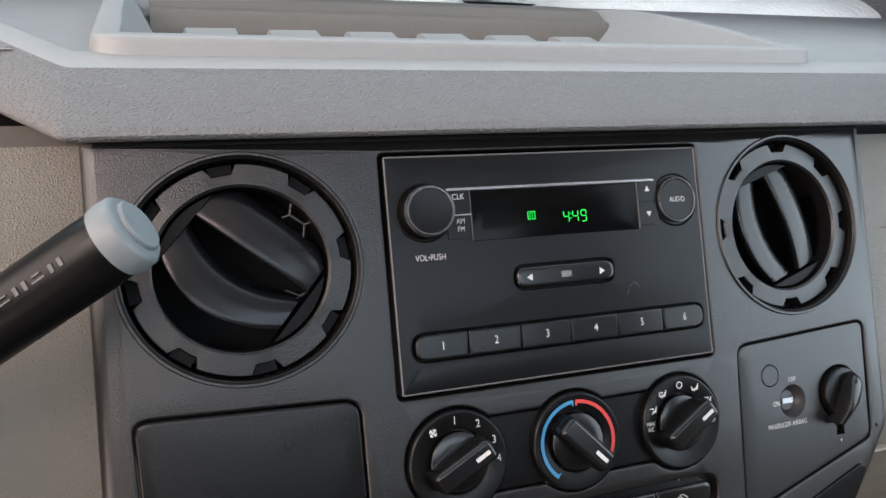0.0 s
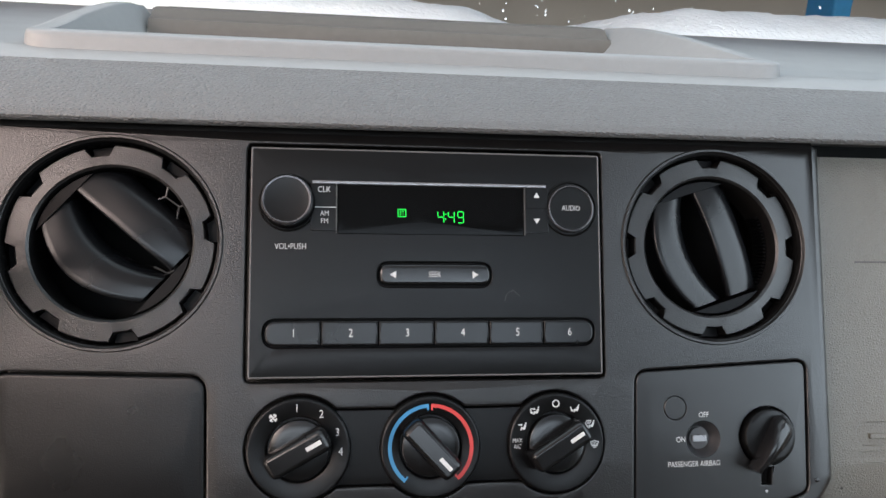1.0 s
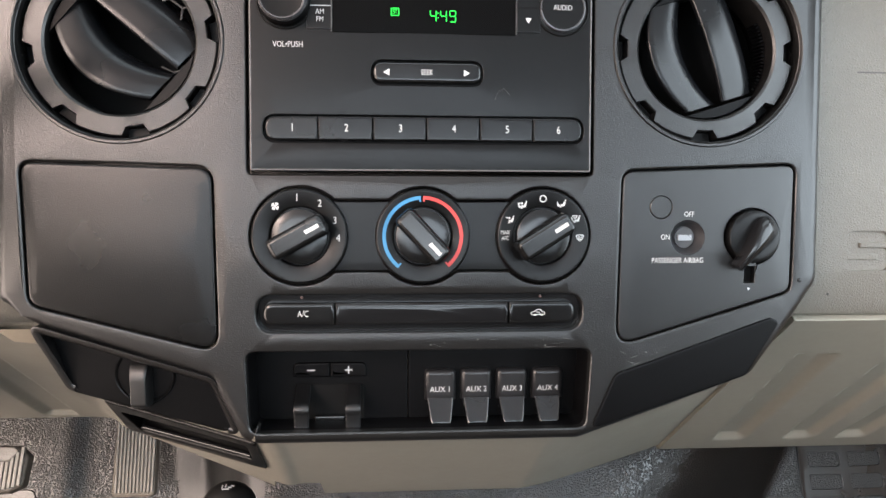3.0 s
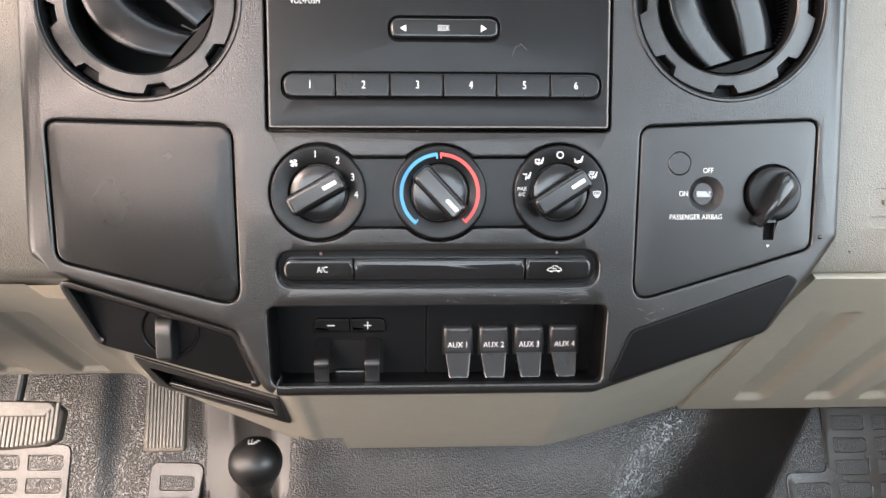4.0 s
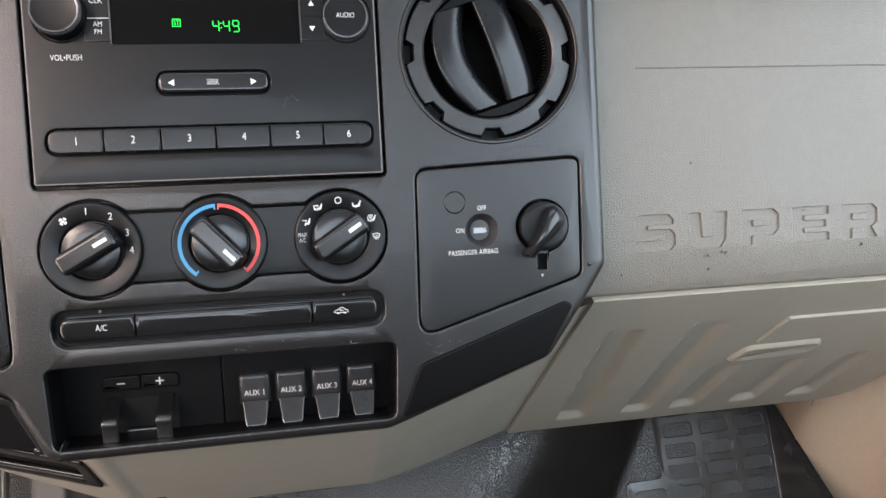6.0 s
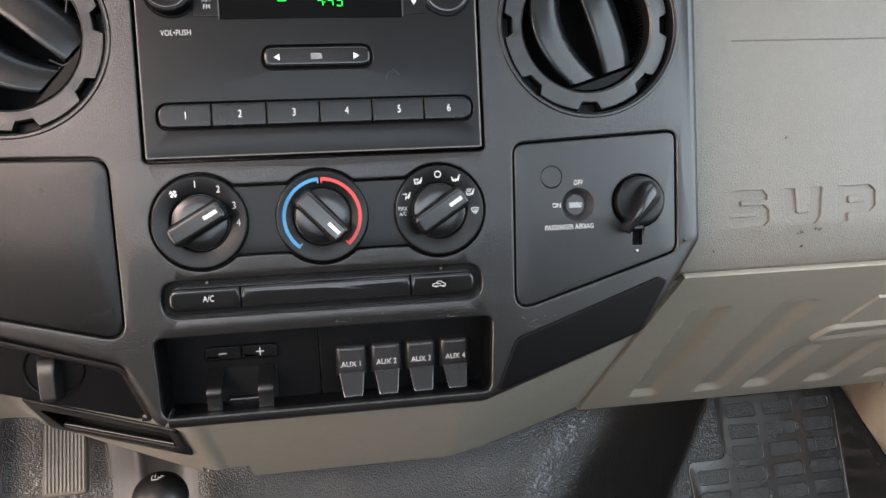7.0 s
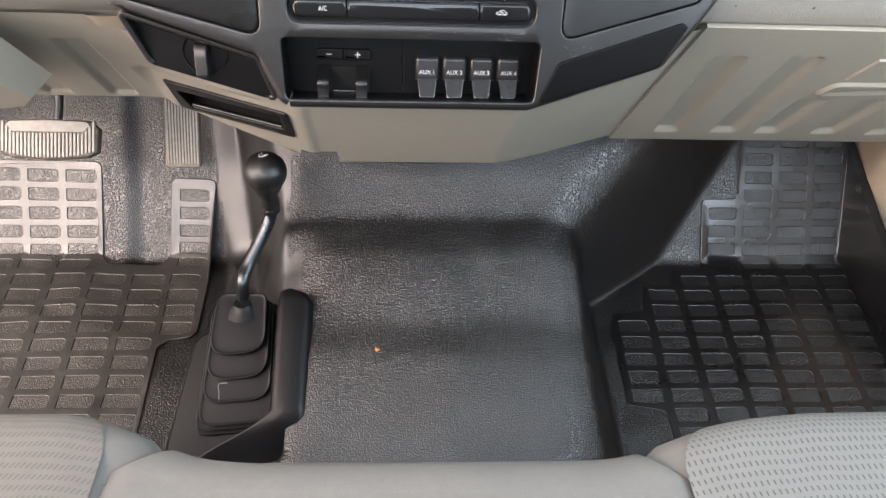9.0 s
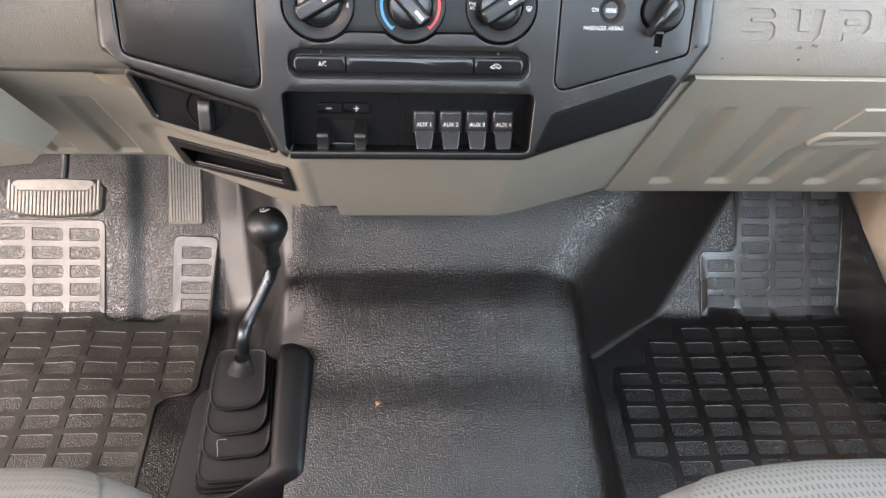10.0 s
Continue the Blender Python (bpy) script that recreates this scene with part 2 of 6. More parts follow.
def woven_material(name, step, row, width, length, slant, contrast, ground):
    """Pale cloth with rows of short dark dashes, upright or leaning."""
    m = material(name, ground, 0.9, grain=0.35, grain_scale=1300, vary=0.06, stain=0.12, stain_colour=(0.12, 0.115, 0.10))
    n, l = m.node_tree.nodes, m.node_tree.links
    b = n["Principled BSDF"]
    src = b.inputs["Base Color"].links[0].from_socket

    def maths(op, p, q):
        o = n.new("ShaderNodeMath")
        o.operation = op
        for i, v in enumerate((p, q)):
            if isinstance(v, (int, float)):
                o.inputs[i].default_value = v
            else:
                l.new(v, o.inputs[i])
        return o.outputs[0]

    xyz = n.new("ShaderNodeSeparateXYZ")
    l.new(n.new("ShaderNodeTexCoord").outputs["Object"], xyz.inputs[0])
    wob = n.new("ShaderNodeTexNoise")
    wob.inputs["Scale"].default_value = 14
    along = maths("SUBTRACT", maths("ADD", xyz.outputs["Y"], maths("MULTIPLY", wob.outputs["Fac"], 0.006)), maths("MULTIPLY", xyz.outputs["Z"], 1.0))
    v = maths("MULTIPLY", along, 1 / row)
    u = maths("ADD", maths("MULTIPLY", xyz.outputs["X"], 1 / step), maths("MULTIPLY", v, slant))
    inu = maths("LESS_THAN", maths("FRACT", u, 0), width)
    inv = maths("LESS_THAN", maths("FRACT", v, 0), length)
    mx = n.new("ShaderNodeMix")
    mx.data_type = "RGBA"
    l.new(maths("MULTIPLY", maths("MULTIPLY", inu, inv), contrast), mx.inputs["Factor"])
    l.new(src, mx.inputs["A"])
    mx.inputs["B"].default_value = (0.045, 0.044, 0.041, 1)
    l.new(mx.outputs["Result"], b.inputs["Base Color"])
    return m


SEAT_DASH = woven_material("upright_dash_seat_cloth", 0.0051, 0.0092, 0.30, 0.52, 0.25, 0.80, (0.118, 0.116, 0.108))
SEAT_SLANT = woven_material("slanted_dash_seat_cloth", 0.0040, 0.0098, 0.42, 0.50, -1.3, 0.55, (0.089, 0.085, 0.077))


def glass_material():
    m = bpy.data.materials.new("window_glass")
    m.use_nodes = True
    b = m.node_tree.nodes["Principled BSDF"]
    b.inputs["Base Color"].default_value = (0.95, 0.98, 0.97, 1)
    b.inputs["Roughness"].default_value = 0.02
    b.inputs["Transmission Weight"].default_value = 1.0
    b.inputs["IOR"].default_value = 1.02
    return m


GLASS = glass_material()

# ---- geometry helpers ----
TILT = radians(22.0)
PANEL_Z = 0.66
ST, CT = math.sin(TILT), math.cos(TILT)


def bow(u, v):
    """How far the centre stack's face curves away from its middle."""
    return 0.0085 * (u / 0.23) ** 2 + 0.008 * max(0.0, -v - 0.05) / 0.11


def on_panel(u, v, n):
    """Across, up and out of the centre stack's leaning face, to the world."""
    n = n - bow(u, v)
    return Vector((u * (1 + 0.019 * (u / 0.23) ** 2), v * ST - n * CT, PANEL_Z + v * CT + n * ST))


def in_world(x, y, z):
    return Vector((x, y, z))


class Geo:
    def __init__(self):
        self.v, self.f = [], []

    def ring(self, pts):
        i = len(self.v)
        self.v += [tuple(p) for p in pts]
        return list(range(i, i + len(pts)))

    def skin(self, loops, close=True, cap0=False, cap1=False):
        ids = [self.ring(p) for p in loops]
        k = len(ids[0])
        for a, b in zip(ids, ids[1:]):
            for i in range(k if close else k - 1):
                j = (i + 1) % k
                self.f.append((a[i], a[j], b[j], b[i]))
        if cap0:
            self.f.append(tuple(reversed(ids[0])))
        if cap1:
            self.f.append(tuple(ids[-1]))
        return self

    def add(self, other):
        i = len(self.v)
        self.v += other.v
        self.f += [tuple(a + i for a in f) for f in other.f]
        return self


def inset(pts, d):
    """The outline moved inwards by d (outwards where d is negative); anticlockwise points."""
    out, k = [], len(pts)
    for i in range(k):
        a, b, c = (Vector(pts[(i + o) % k][:2]) for o in (-1, 0, 1))
        e, g = (b - a), (c - b)
        e = e.normalized() if e.length > 1e-9 else g.normalized()
        g = g.normalized() if g.length > 1e-9 else e
        ne, ng = Vector((-e.y, e.x)), Vector((-g.y, g.x))
        h = ne + ng
        h = h / max(0.35, h.length_squared / 2) / 1.0 if h.length > 1e-6 else ne
        out.append((b.x + h.x * d, b.y + h.y * d))
    return out


def rounded(pts, r, seg=5):
    """A polygon with its corners rounded; r is one radius or one for each corner."""
    out, k = [], len(pts)
    for i in range(k):
        a, b, c = (Vector(pts[(i + o) % k]) for o in (-1, 0, 1))
        rad = r[i] if isinstance(r, (list, tuple)) else r
        if rad <= 0:
            out.append(tuple(b))
            continue
        e, g = (a - b), (c - b)
        half = e.angle(g) / 2
        t = min(rad / math.tan(half), 0.49 * e.length, 0.49 * g.length)
        p, q = b + e.normalized() * t, b + g.normalized() * t
        for s in range(seg + 1):
            w = s / seg
            out.append(tuple(p * (1 - w) ** 2 + b * 2 * w * (1 - w) + q * w ** 2))
    return out


def rect(x0, y0, x1, y1, r=0.0, seg=4):
    p = [(x0, y0), (x1, y0), (x1, y1), (x0, y1)]
    return rounded(p, r, seg) if r > 0 else p


def circle(cx, cy, r, seg=48, a0=0.0):
    return [(cx + r * math.cos(a0 + math.tau * i / seg), cy + r * math.sin(a0 + math.tau * i / seg)) for i in range(seg)]


def at_n(pts, n):
    return [(p[0], p[1], n) for p in pts]


def prism(pts, n0, n1, bevel=0.0008, seg=3, back=False):
    """An upright slab with a rounded front edge."""
    loops = [at_n(pts, n0)]
    for s in range(seg + 1):
        a = s / seg * math.pi / 2
        loops.append(at_n(inset(pts, bevel * (1 - math.cos(a))), n1 - bevel * (1 - math.sin(a))))
    loops.append(at_n(inset(pts, bevel * 1.4 + 0.0002), n1))
    g = Geo().skin(loops, cap0=back)
    top = inset(pts, bevel * 1.4 + 0.0002)
    w = max(p[0] for p in top) - min(p[0] for p in top)
    return g.add(plate(top, [], n1, max(0.006, w / 8), 0)) if w > 0.02 else g.skin([at_n(top, n1)], cap1=True)


def lathe(cx, cy, profile, seg=48, cap=True):
    """Rings of (radius, height) about an axis that stands on the face."""
    return Geo().skin([at_n(circle(cx, cy, r, seg), n) for r, n in profile], cap1=cap)


def tube(path, radius, seg=12, caps=True):
    g, loops = Geo(), []
    pts = [Vector(p) for p in path]
    side = None
    for i, p in enumerate(pts):
        d = (pts[min(i + 1, len(pts) - 1)] - pts[max(i - 1, 0)]).normalized()
        if side is None:
            side = d.orthogonal().normalized()
        side = (side - d * side.dot(d)).normalized()
        up = d.cross(side)
        r = radius[i] if isinstance(radius, (list, tuple)) else radius
        loops.append([p + (side * math.cos(a) + up * math.sin(a)) * r for a in (math.tau * k / seg for k in range(seg))])
    return g.skin(loops, cap0=caps, cap1=caps)


def spline(ctrl, steps=8):
    """A smooth path through control points."""
    p = [Vector(c) for c in ctrl]
    p = [p[0] * 2 - p[1]] + p + [p[-1] * 2 - p[-2]]
    out = []
    for i in range(1, len(p) - 2):
        a, b, c, d = p[i - 1 : i + 3]
        for s in range(steps):
            t = s / steps
            out.append(0.5 * ((2 * b) + (c - a) * t + (2 * a - 5 * b + 4 * c - d) * t * t + (3 * b - a - 3 * c + d) * t ** 3))
    return out + [p[-2]]


def inside(pt, poly):
    x, y, odd = pt[0], pt[1], False
    k = len(poly)
    for i in range(k):
        (xa, ya), (xb, yb) = poly[i], poly[(i + 1) % k]
        if (ya > y) != (yb > y) and x < (xb - xa) * (y - ya) / (yb - ya) + xa:
            odd = not odd
    return odd


def plate(outline, holes, n=0.0, step=0.02, depth=0.02, lip=0.0015, edge_depth=None, edge_lip=0.003):
    """A sheet with openings: a triangulated face with rounded rims that run back from every opening and from the outer edge."""
    from mathutils import geometry
    wide = [inset(h, -lip) for h in holes]
    rim = inset(outline, edge_lip) if edge_depth else outline
    loops = [rim] + wide
    vs, es = [], []
    for lp in loops:
        k0 = len(vs)
        vs += [Vector(p[:2]) for p in lp]
        es += [(k0 + i, k0 + (i + 1) % len(lp)) for i in range(len(lp))]
    xs, ys = [p[0] for p in rim], [p[1] for p in rim]
    gx = min(xs) + step / 2
    while gx < max(xs):
        gy = min(ys) + step / 2
        while gy < max(ys):
            if sum(inside((gx, gy), lp) for lp in loops) % 2 and all(min((gx - p[0]) ** 2 + (gy - p[1]) ** 2 for p in lp) > (step * 0.3) ** 2 for lp in loops):
                vs.append(Vector((gx, gy)))
            gy += step
        gx += step
    res = geometry.delaunay_2d_cdt(vs, es, [], 0, 1e-7)
    g = Geo()
    g.v = [(p.x, p.y, n) for p in res[0]]
    for f in res[2]:
        c = sum((res[0][i] for i in f), Vector((0, 0))) / len(f)
        if sum(inside(c, lp) for lp in loops) % 2:
            g.f.append(tuple(f))
    for w, h in zip(wide, holes):
        ring = [at_n(w, n)]
        for s in (1, 2, 3):
            a = s / 3 * math.pi / 2
            ring.append(at_n(inset(w, lip * math.sin(a)), n - lip * (1 - math.cos(a))))
        ring.append(at_n(h, n - depth))
        g.skin(ring)
    if edge_depth:
        ring = [at_n(rim, n)]
        for s in range(1, 6):
            a = s / 5 * math.pi / 2
            ring.append(at_n(inset(rim, -edge_lip * math.sin(a)), n - edge_lip * (1 - math.cos(a))))
        ring.append(at_n(inset(outline, -0.2 * edge_lip), n - edge_depth))
        g.skin(ring)
    return g


def mesh_of(name, geo, mat, to=in_world, smooth=35):
    me = bpy.data.meshes.new(name)
    bm = bmesh.new()
    vs = [bm.verts.new(to(*p)) for p in geo.v]
    for f in geo.f:
        if len(set(f)) > 2:
            try:
                bm.faces.new([vs[i] for i in f])
            except ValueError:
                pass
    bmesh.ops.remove_doubles(bm, verts=bm.verts, dist=1e-6)
    bmesh.ops.recalc_face_normals(bm, faces=bm.faces)
    for f in bm.faces:
        f.smooth = True
    bm.to_mesh(me)
    bm.free()
    me.set_sharp_from_angle(angle=radians(smooth))
    me.materials.append(mat)
    return me


HOME = {}


def thing(name, base, label, category, group="", kind=""):
    """A top-level thing: an empty at its base that carries its parts."""
    e = new(name)
    e.empty_display_size = 0.02
    e.location = base
    HOME[e] = Matrix.Translation(base)
    return tagged(e, label, category, group, kind)


def true_faces(o):
    """Let the large faces keep their own shading beside narrow rounded rims."""
    w = o.modifiers.new("face_normals", "WEIGHTED_NORMAL")
    w.keep_sharp = True
    w.weight = 80


def part(name, geo, mat, parent, label="", to=in_world, smooth=35):
    o = new(name, mesh_of(name, geo, mat, to, smooth))
    o.parent = parent
    o.matrix_parent_inverse = HOME.get(parent, Matrix()).inverted()
    true_faces(o)
    return tagged(o, label)


def whole(name, geo, mat, label="", category="", group="", kind="", to=in_world, smooth=35):
    o = new(name, mesh_of(name, geo, mat, to, smooth))
    true_faces(o)
    return tagged(o, label, category, group, kind)


def lettering(text, u, v, size, mat, parent, n=0.0006, turn=0.0, to=on_panel, wide=1.0, label="", align="CENTER"):
    """Printed characters laid on a surface."""
    cu = bpy.data.curves.new("marking", "FONT")
    cu.body, cu.size, cu.align_x, cu.align_y = text, size, align, "CENTER"
    cu.resolution_u = 3
    ob = bpy.data.objects.new("marking", cu)
    me = bpy.data.meshes.new_from_object(ob)
    g = Geo()
    c, s = math.cos(turn), math.sin(turn)
    g.v = [(u + (p.co.x * wide) * c - p.co.y * s, v + (p.co.x * wide) * s + p.co.y * c, n) for p in me.vertices]
    g.f = [tuple(f.vertices) for f in me.polygons]
    bpy.data.objects.remove(ob)
    bpy.data.meshes.remove(me)
    return part("marking", g, mat, parent, label, to)

# ---- cab shell and outdoors ----
def box(x0, y0, z0, x1, y1, z1, bevel=0.004):
    g = prism(rect(x0, y0, x1, y1, min(bevel, 0.4 * min(x1 - x0, y1 - y0)), 3), z0, z1, bevel, 2, back=True)
    return g


def grid(nx, ny, fn):
    g = Geo()
    g.v = [tuple(fn(i / nx, j / ny)) for j in range(ny + 1) for i in range(nx + 1)]
    g.f = [(j * (nx + 1) + i, j * (nx + 1) + i + 1, (j + 1) * (nx + 1) + i + 1, (j + 1) * (nx + 1) + i) for j in range(ny) for i in range(nx)]
    return g


def smooth01(x):
    x = max(0.0, min(1.0, x))
    return x * x * (3 - 2 * x)


FLOOR = 0.0175
TOE = radians(50)


def toe_height(y):
    d = y - 0.25
    r = 0.013
    if d < -r:
        return 0.0
    if d < r:
        return (d + r) ** 2 / (4 * r) * math.tan(TOE)
    return d * math.tan(TOE)


# slope of the tunnel's top along its length: it sags and steepens in two soft creases, then climbs the firewall
TUNNEL_Y = [-0.70, -0.050, -0.028, -0.010, 0.014, 0.036, 0.060, 0.105, 0.126, 0.156, 0.168, 0.180, 0.200, 0.70]
TUNNEL_SLOPE = [0.25, 0.27, 0.26, 0.17, 0.18, 0.34, 0.42, 0.42, 0.24, 0.22, 0.46, 0.80, 1.00, 1.05]
_ty = np.linspace(-0.70, 0.70, 1401)
_ts = np.interp(_ty, TUNNEL_Y, TUNNEL_SLOPE)
_tz = np.concatenate(([0.0], np.cumsum((_ts[1:] + _ts[:-1]) / 2 * np.diff(_ty))))
_tz += 0.190 - np.interp(0.171, _ty, _tz)


def tunnel_top(y):
    return float(np.interp(y, _ty, _tz))


def floor_height(x, y):
    """The moulded vinyl floor: flat wells, toe boards, and the gearbox tunnel."""
    base = FLOOR + toe_height(y)
    # hollow beside the accelerator
    along = smooth01((y - 0.225) / 0.03) * smooth01((0.46 - y) / 0.06)
    base -= 0.013 * along * smooth01((x + 0.420) / 0.030) * (1 - smooth01((x + 0.388) / 0.045))
    top = tunnel_top(y)
    right_top, right_foot = 0.222 + 1.2 * max(0, y - 0.165), 0.276 + 1.36 * min(max(0, y - 0.157), 0.088) + 0.95 * max(0, y - 0.245)
    left_top, left_foot = -0.150 - 0.25 * max(0, y - 0.16), -0.266 - 0.14 * max(0, y - 0.2)
    s = 1.0
    if x > right_top:
        s = 1 - (x - right_top) / (right_foot - right_top)
        s = max(0.0, min(1.0, s))
        s = 0.6 * smooth01(s) + 0.4 * s
    elif x < left_top:
        q = max(0.0, (x - left_foot) / (left_top - left_foot))
        s = 0.2 * q * smooth01(q / 0.15) + 0.8 * smooth01((q - 0.48) / 0.52)
    lift = max(0.0, top - base)
    # well under the shift boot
    pit = smooth01((x + 0.262) / 0.02) * smooth01((-0.135 - x) / 0.015) * smooth01((y + 0.135) / 0.02) * smooth01((0.062 - y) / 0.02)
    s *= 1 - 0.75 * pit
    rounded_edge = 0.006 * math.exp(-(((x - right_top) / 0.018) ** 2)) + 0.006 * math.exp(-(((x - left_top) / 0.02) ** 2))
    # the top rolls off towards its passenger edge
    roll = 0.008 * max(0.0, min(1.0, (x - right_top + 0.06) / 0.06)) ** 2 * s * smooth01(lift / 0.04)
    swell = 0.0034 * noise.noise((x * 8, y * 8, 3.0)) + 0.0014 * noise.noise((x * 20, y * 20, 8.0))
    # the driver-side corner is pressed down behind the lever and rolls over more softly towards the firewall
    roll += 0.020 * min(1.0, max(0.0, -0.078 - x) / 0.075) ** 2 * smooth01((y - 0.035) / 0.04) * smooth01((0.150 - y) / 0.05) * smooth01(lift / 0.04) * s
    roll += 0.010 * min(1.2, max(0.0, -0.138 - x) / 0.03) ** 2 * smooth01((y - 0.14) / 0.03) * smooth01(lift / 0.04) * s
    ridge = 0.0010 * math.exp(-(((y - 0.178) / 0.011) ** 2)) * s * smooth01(lift / 0.04)
    return base + lift * s - (rounded_edge if lift > 0.01 else 0) - roll + ridge + swell


def floor_sheet():
    def fn(a, b):
        x, y = -0.84 + 1.68 * a, -0.62 + 1.26 * b
        return x, y, floor_height(x, y)
    return grid(260, 290, fn)


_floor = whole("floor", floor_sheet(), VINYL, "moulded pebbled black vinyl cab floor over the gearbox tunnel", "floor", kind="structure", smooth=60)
# steep driver side of the tunnel: smooth vinyl, paler in place of door sheen
_floor.data.materials.append(VINYL_FLANK_SHEEN)
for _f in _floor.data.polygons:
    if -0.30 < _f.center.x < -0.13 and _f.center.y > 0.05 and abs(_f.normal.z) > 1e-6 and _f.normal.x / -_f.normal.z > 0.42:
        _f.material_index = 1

whole("floor", box(-0.86, -1.5, -0.03, 0.86, -0.60, 0.012, 0.004), VINYL, "plain black vinyl floor behind the seats", "floor", kind="structure")


def mat_point(x, s, n):
    """x across, s along the floor and up the toe board, n out of it."""
    y = s if s < 0.25 else 0.25 + (s - 0.25) * math.cos(TOE)
    w = smooth01((s - 0.235) / 0.03)
    if x < 0:
        # rumpled rubber below the pedals
        n = n + 0.0030 * (1.15 + noise.noise((x * 24, s * 30, 1.7)) + 0.5 * noise.noise((x * 9, s * 11, 5.2))) * smooth01((s - 0.02) / 0.10) * smooth01((0.275 - s) / 0.05)
    return Vector((x, y - n * math.sin(TOE) * w, floor_height(x, y) + n * (1 - w * (1 - math.cos(TOE)))))


def cell(x, s, w, h):
    return rounded([(x, s - h / 2), (x + w, s - h / 2), (x + w, s + h / 2), (x, s + h / 2)], [0.002, 0.006, 0.006, 0.002], 3)


def right_mat():
    cells = []
    for k in range(-9, 4):
        s = 0.1165 + 0.0298 * k
        for i in range({3: 2, 2: 1, 1: 1}.get(k, 0 if k > -5 else 1), 7):
            cells.append(cell(0.306 + 0.055 * s + (0.0545 + 0.006 * s) * i, s, 0.0425, 0.020))
    for i in range(1, 4):
        cells.append(cell(0.482 + 0.0556 * i, 0.2365, 0.0435, 0.011))
    for r in range(7):
        for i in range(0 if r < 3 else 1, 4):
            cells.append(cell(0.482 + 0.0556 * i, 0.267 + 0.0286 * r, 0.0435, 0.0180))
    edge = rounded([(0.348, -0.19), (0.704, -0.19), (0.704, 0.465), (0.524, 0.465), (0.524, 0.347), (0.469, 0.347), (0.469, 0.240),
                    (0.459, 0.230), (0.415, 0.226), (0.411, 0.200), (0.364, 0.194), (0.354, 0.145), (0.307, 0.139), (0.298, 0.105), (0.296, -0.016), (0.346, -0.026)], 0.009, 4)
    return plate(edge, cells, 0.0016, 0.015, 0.0020, 0.0010, 0.0030, 0.0012), edge


def left_mat():
    cells = []
    for k in range(0, 12):
        s = 0.2035 - 0.0296 * k
        x0 = -0.396 + (0.2035 - s) * 0.053
        for i in range(-6, 1):
            cells.append(cell(x0 + 0.0567 * i, s, 0.0450, 0.0195))
        if s > 0.10:
            cells.append(cell(-0.341 + 0.045 * (0.2035 - s), s, 0.0415, 0.0195))
    for i in range(-4, 1):
        cells.append(cell(-0.511 + 0.0560 * i, 0.2350, 0.0450, 0.0175))
    for r in range(5):
        for j in range(-4, 2):
            cells.append(cell(-0.5555 + 0.0545 * j, 0.263 + 0.0280 * r, 0.0435, 0.0175))
    for r in range(5):
        cells.append(cell(-0.3375 + 0.0008 * r, 0.2385 + 0.0268 * r, 0.0425, 0.0170))
    edge = rounded([(-0.83, -0.19), (-0.327, -0.19), (-0.335, 0.080), (-0.322, 0.094), (-0.292, 0.098), (-0.286, 0.110), (-0.286, 0.2), (-0.281, 0.371), (-0.347, 0.371), (-0.351, 0.252), (-0.364, 0.235), (-0.440, 0.235), (-0.449, 0.250), (-0.449, 0.397), (-0.83, 0.397)], 0.012, 4)
    return plate(edge, cells, 0.0016, 0.015, 0.0020, 0.0010, 0.0030, 0.0012), edge


def floor_mat(outline, rubber, backing, base, label):
    """Smooth moulded ribs over a pebbled backing that shows in every cell."""
    m = thing("floor_mat", base, label, "floor mat", "floor mats")
    g, edge = outline()
    part("rib_grid", g, rubber, m, to=mat_point, smooth=40)
    part("backing", plate(inset(edge, 0.002), [], 0.0003, 0.011, 0), backing, m, "pebbled rubber backing", to=mat_point, smooth=60)


floor_mat(right_mat, RUBBER, RUBBER_PEBBLE, (0.5, 0.1, FLOOR), "black rubber passenger floor mat with a grid of small rounded cells")
floor_mat(left_mat, RUBBER_WORN, WORN_PEBBLE, (-0.5, 0.1, FLOOR), "worn black rubber driver floor mat with rounded cells under the pedals")

# firewall, kick panels, sills, door sides, rear wall, roof
whole("wall_front", box(-0.86, 0.62, -0.02, 0.86, 0.66, 0.84), BLACK_MATT, "black firewall behind the dash", "wall", kind="structure")
whole("wall_rear", plate(rect(-0.86, 0.0, 0.86, 1.62, 0.05), [rect(-0.76, 1.07, 0.74, 1.42, 0.06)], 0, 0.2, 0.05, 0.01), REAR_TRIM, "grey rear cab wall around the rear window", "wall", kind="structure",
      to=lambda u, v, n: Vector((u, -1.5 - n, v)))


def kick_panel(side, rear=0.08):
    """The moulded panel in front of the door, bulging into the foot well."""
    def fn(a, b):
        y = 0.58 - (0.58 - rear) * a
        z = 0.012 + 0.62 * b
        x = 0.712 + 0.05 * smooth01((0.30 - y) / 0.12) + 0.02 * smooth01((0.10 - z) / 0.08) - 0.012 * math.exp(-(((y - 0.27) / 0.05) ** 2))
        return side * x, y, z
    return grid(40, 30, fn)


whole("kick_panel", kick_panel(1), BEIGE_TRIM, "tan moulded plastic kick panel beside the passenger foot well", "kick panel", "kick panels", kind="structure")
whole("kick_panel", kick_panel(-1, 0.31), BEIGE_TRIM, "tan moulded plastic kick panel beside the driver foot well", "kick panel", "kick panels", kind="structure")


whole("trim", tube([(0.7035 + 0.0004 * i, 0.280 + 0.0004 * i, 0.30 - 0.022 * i) for i in range(13)], 0.0012, 6), SEAM, "dark joint line in the tan kick panel", "trim", kind="structure")


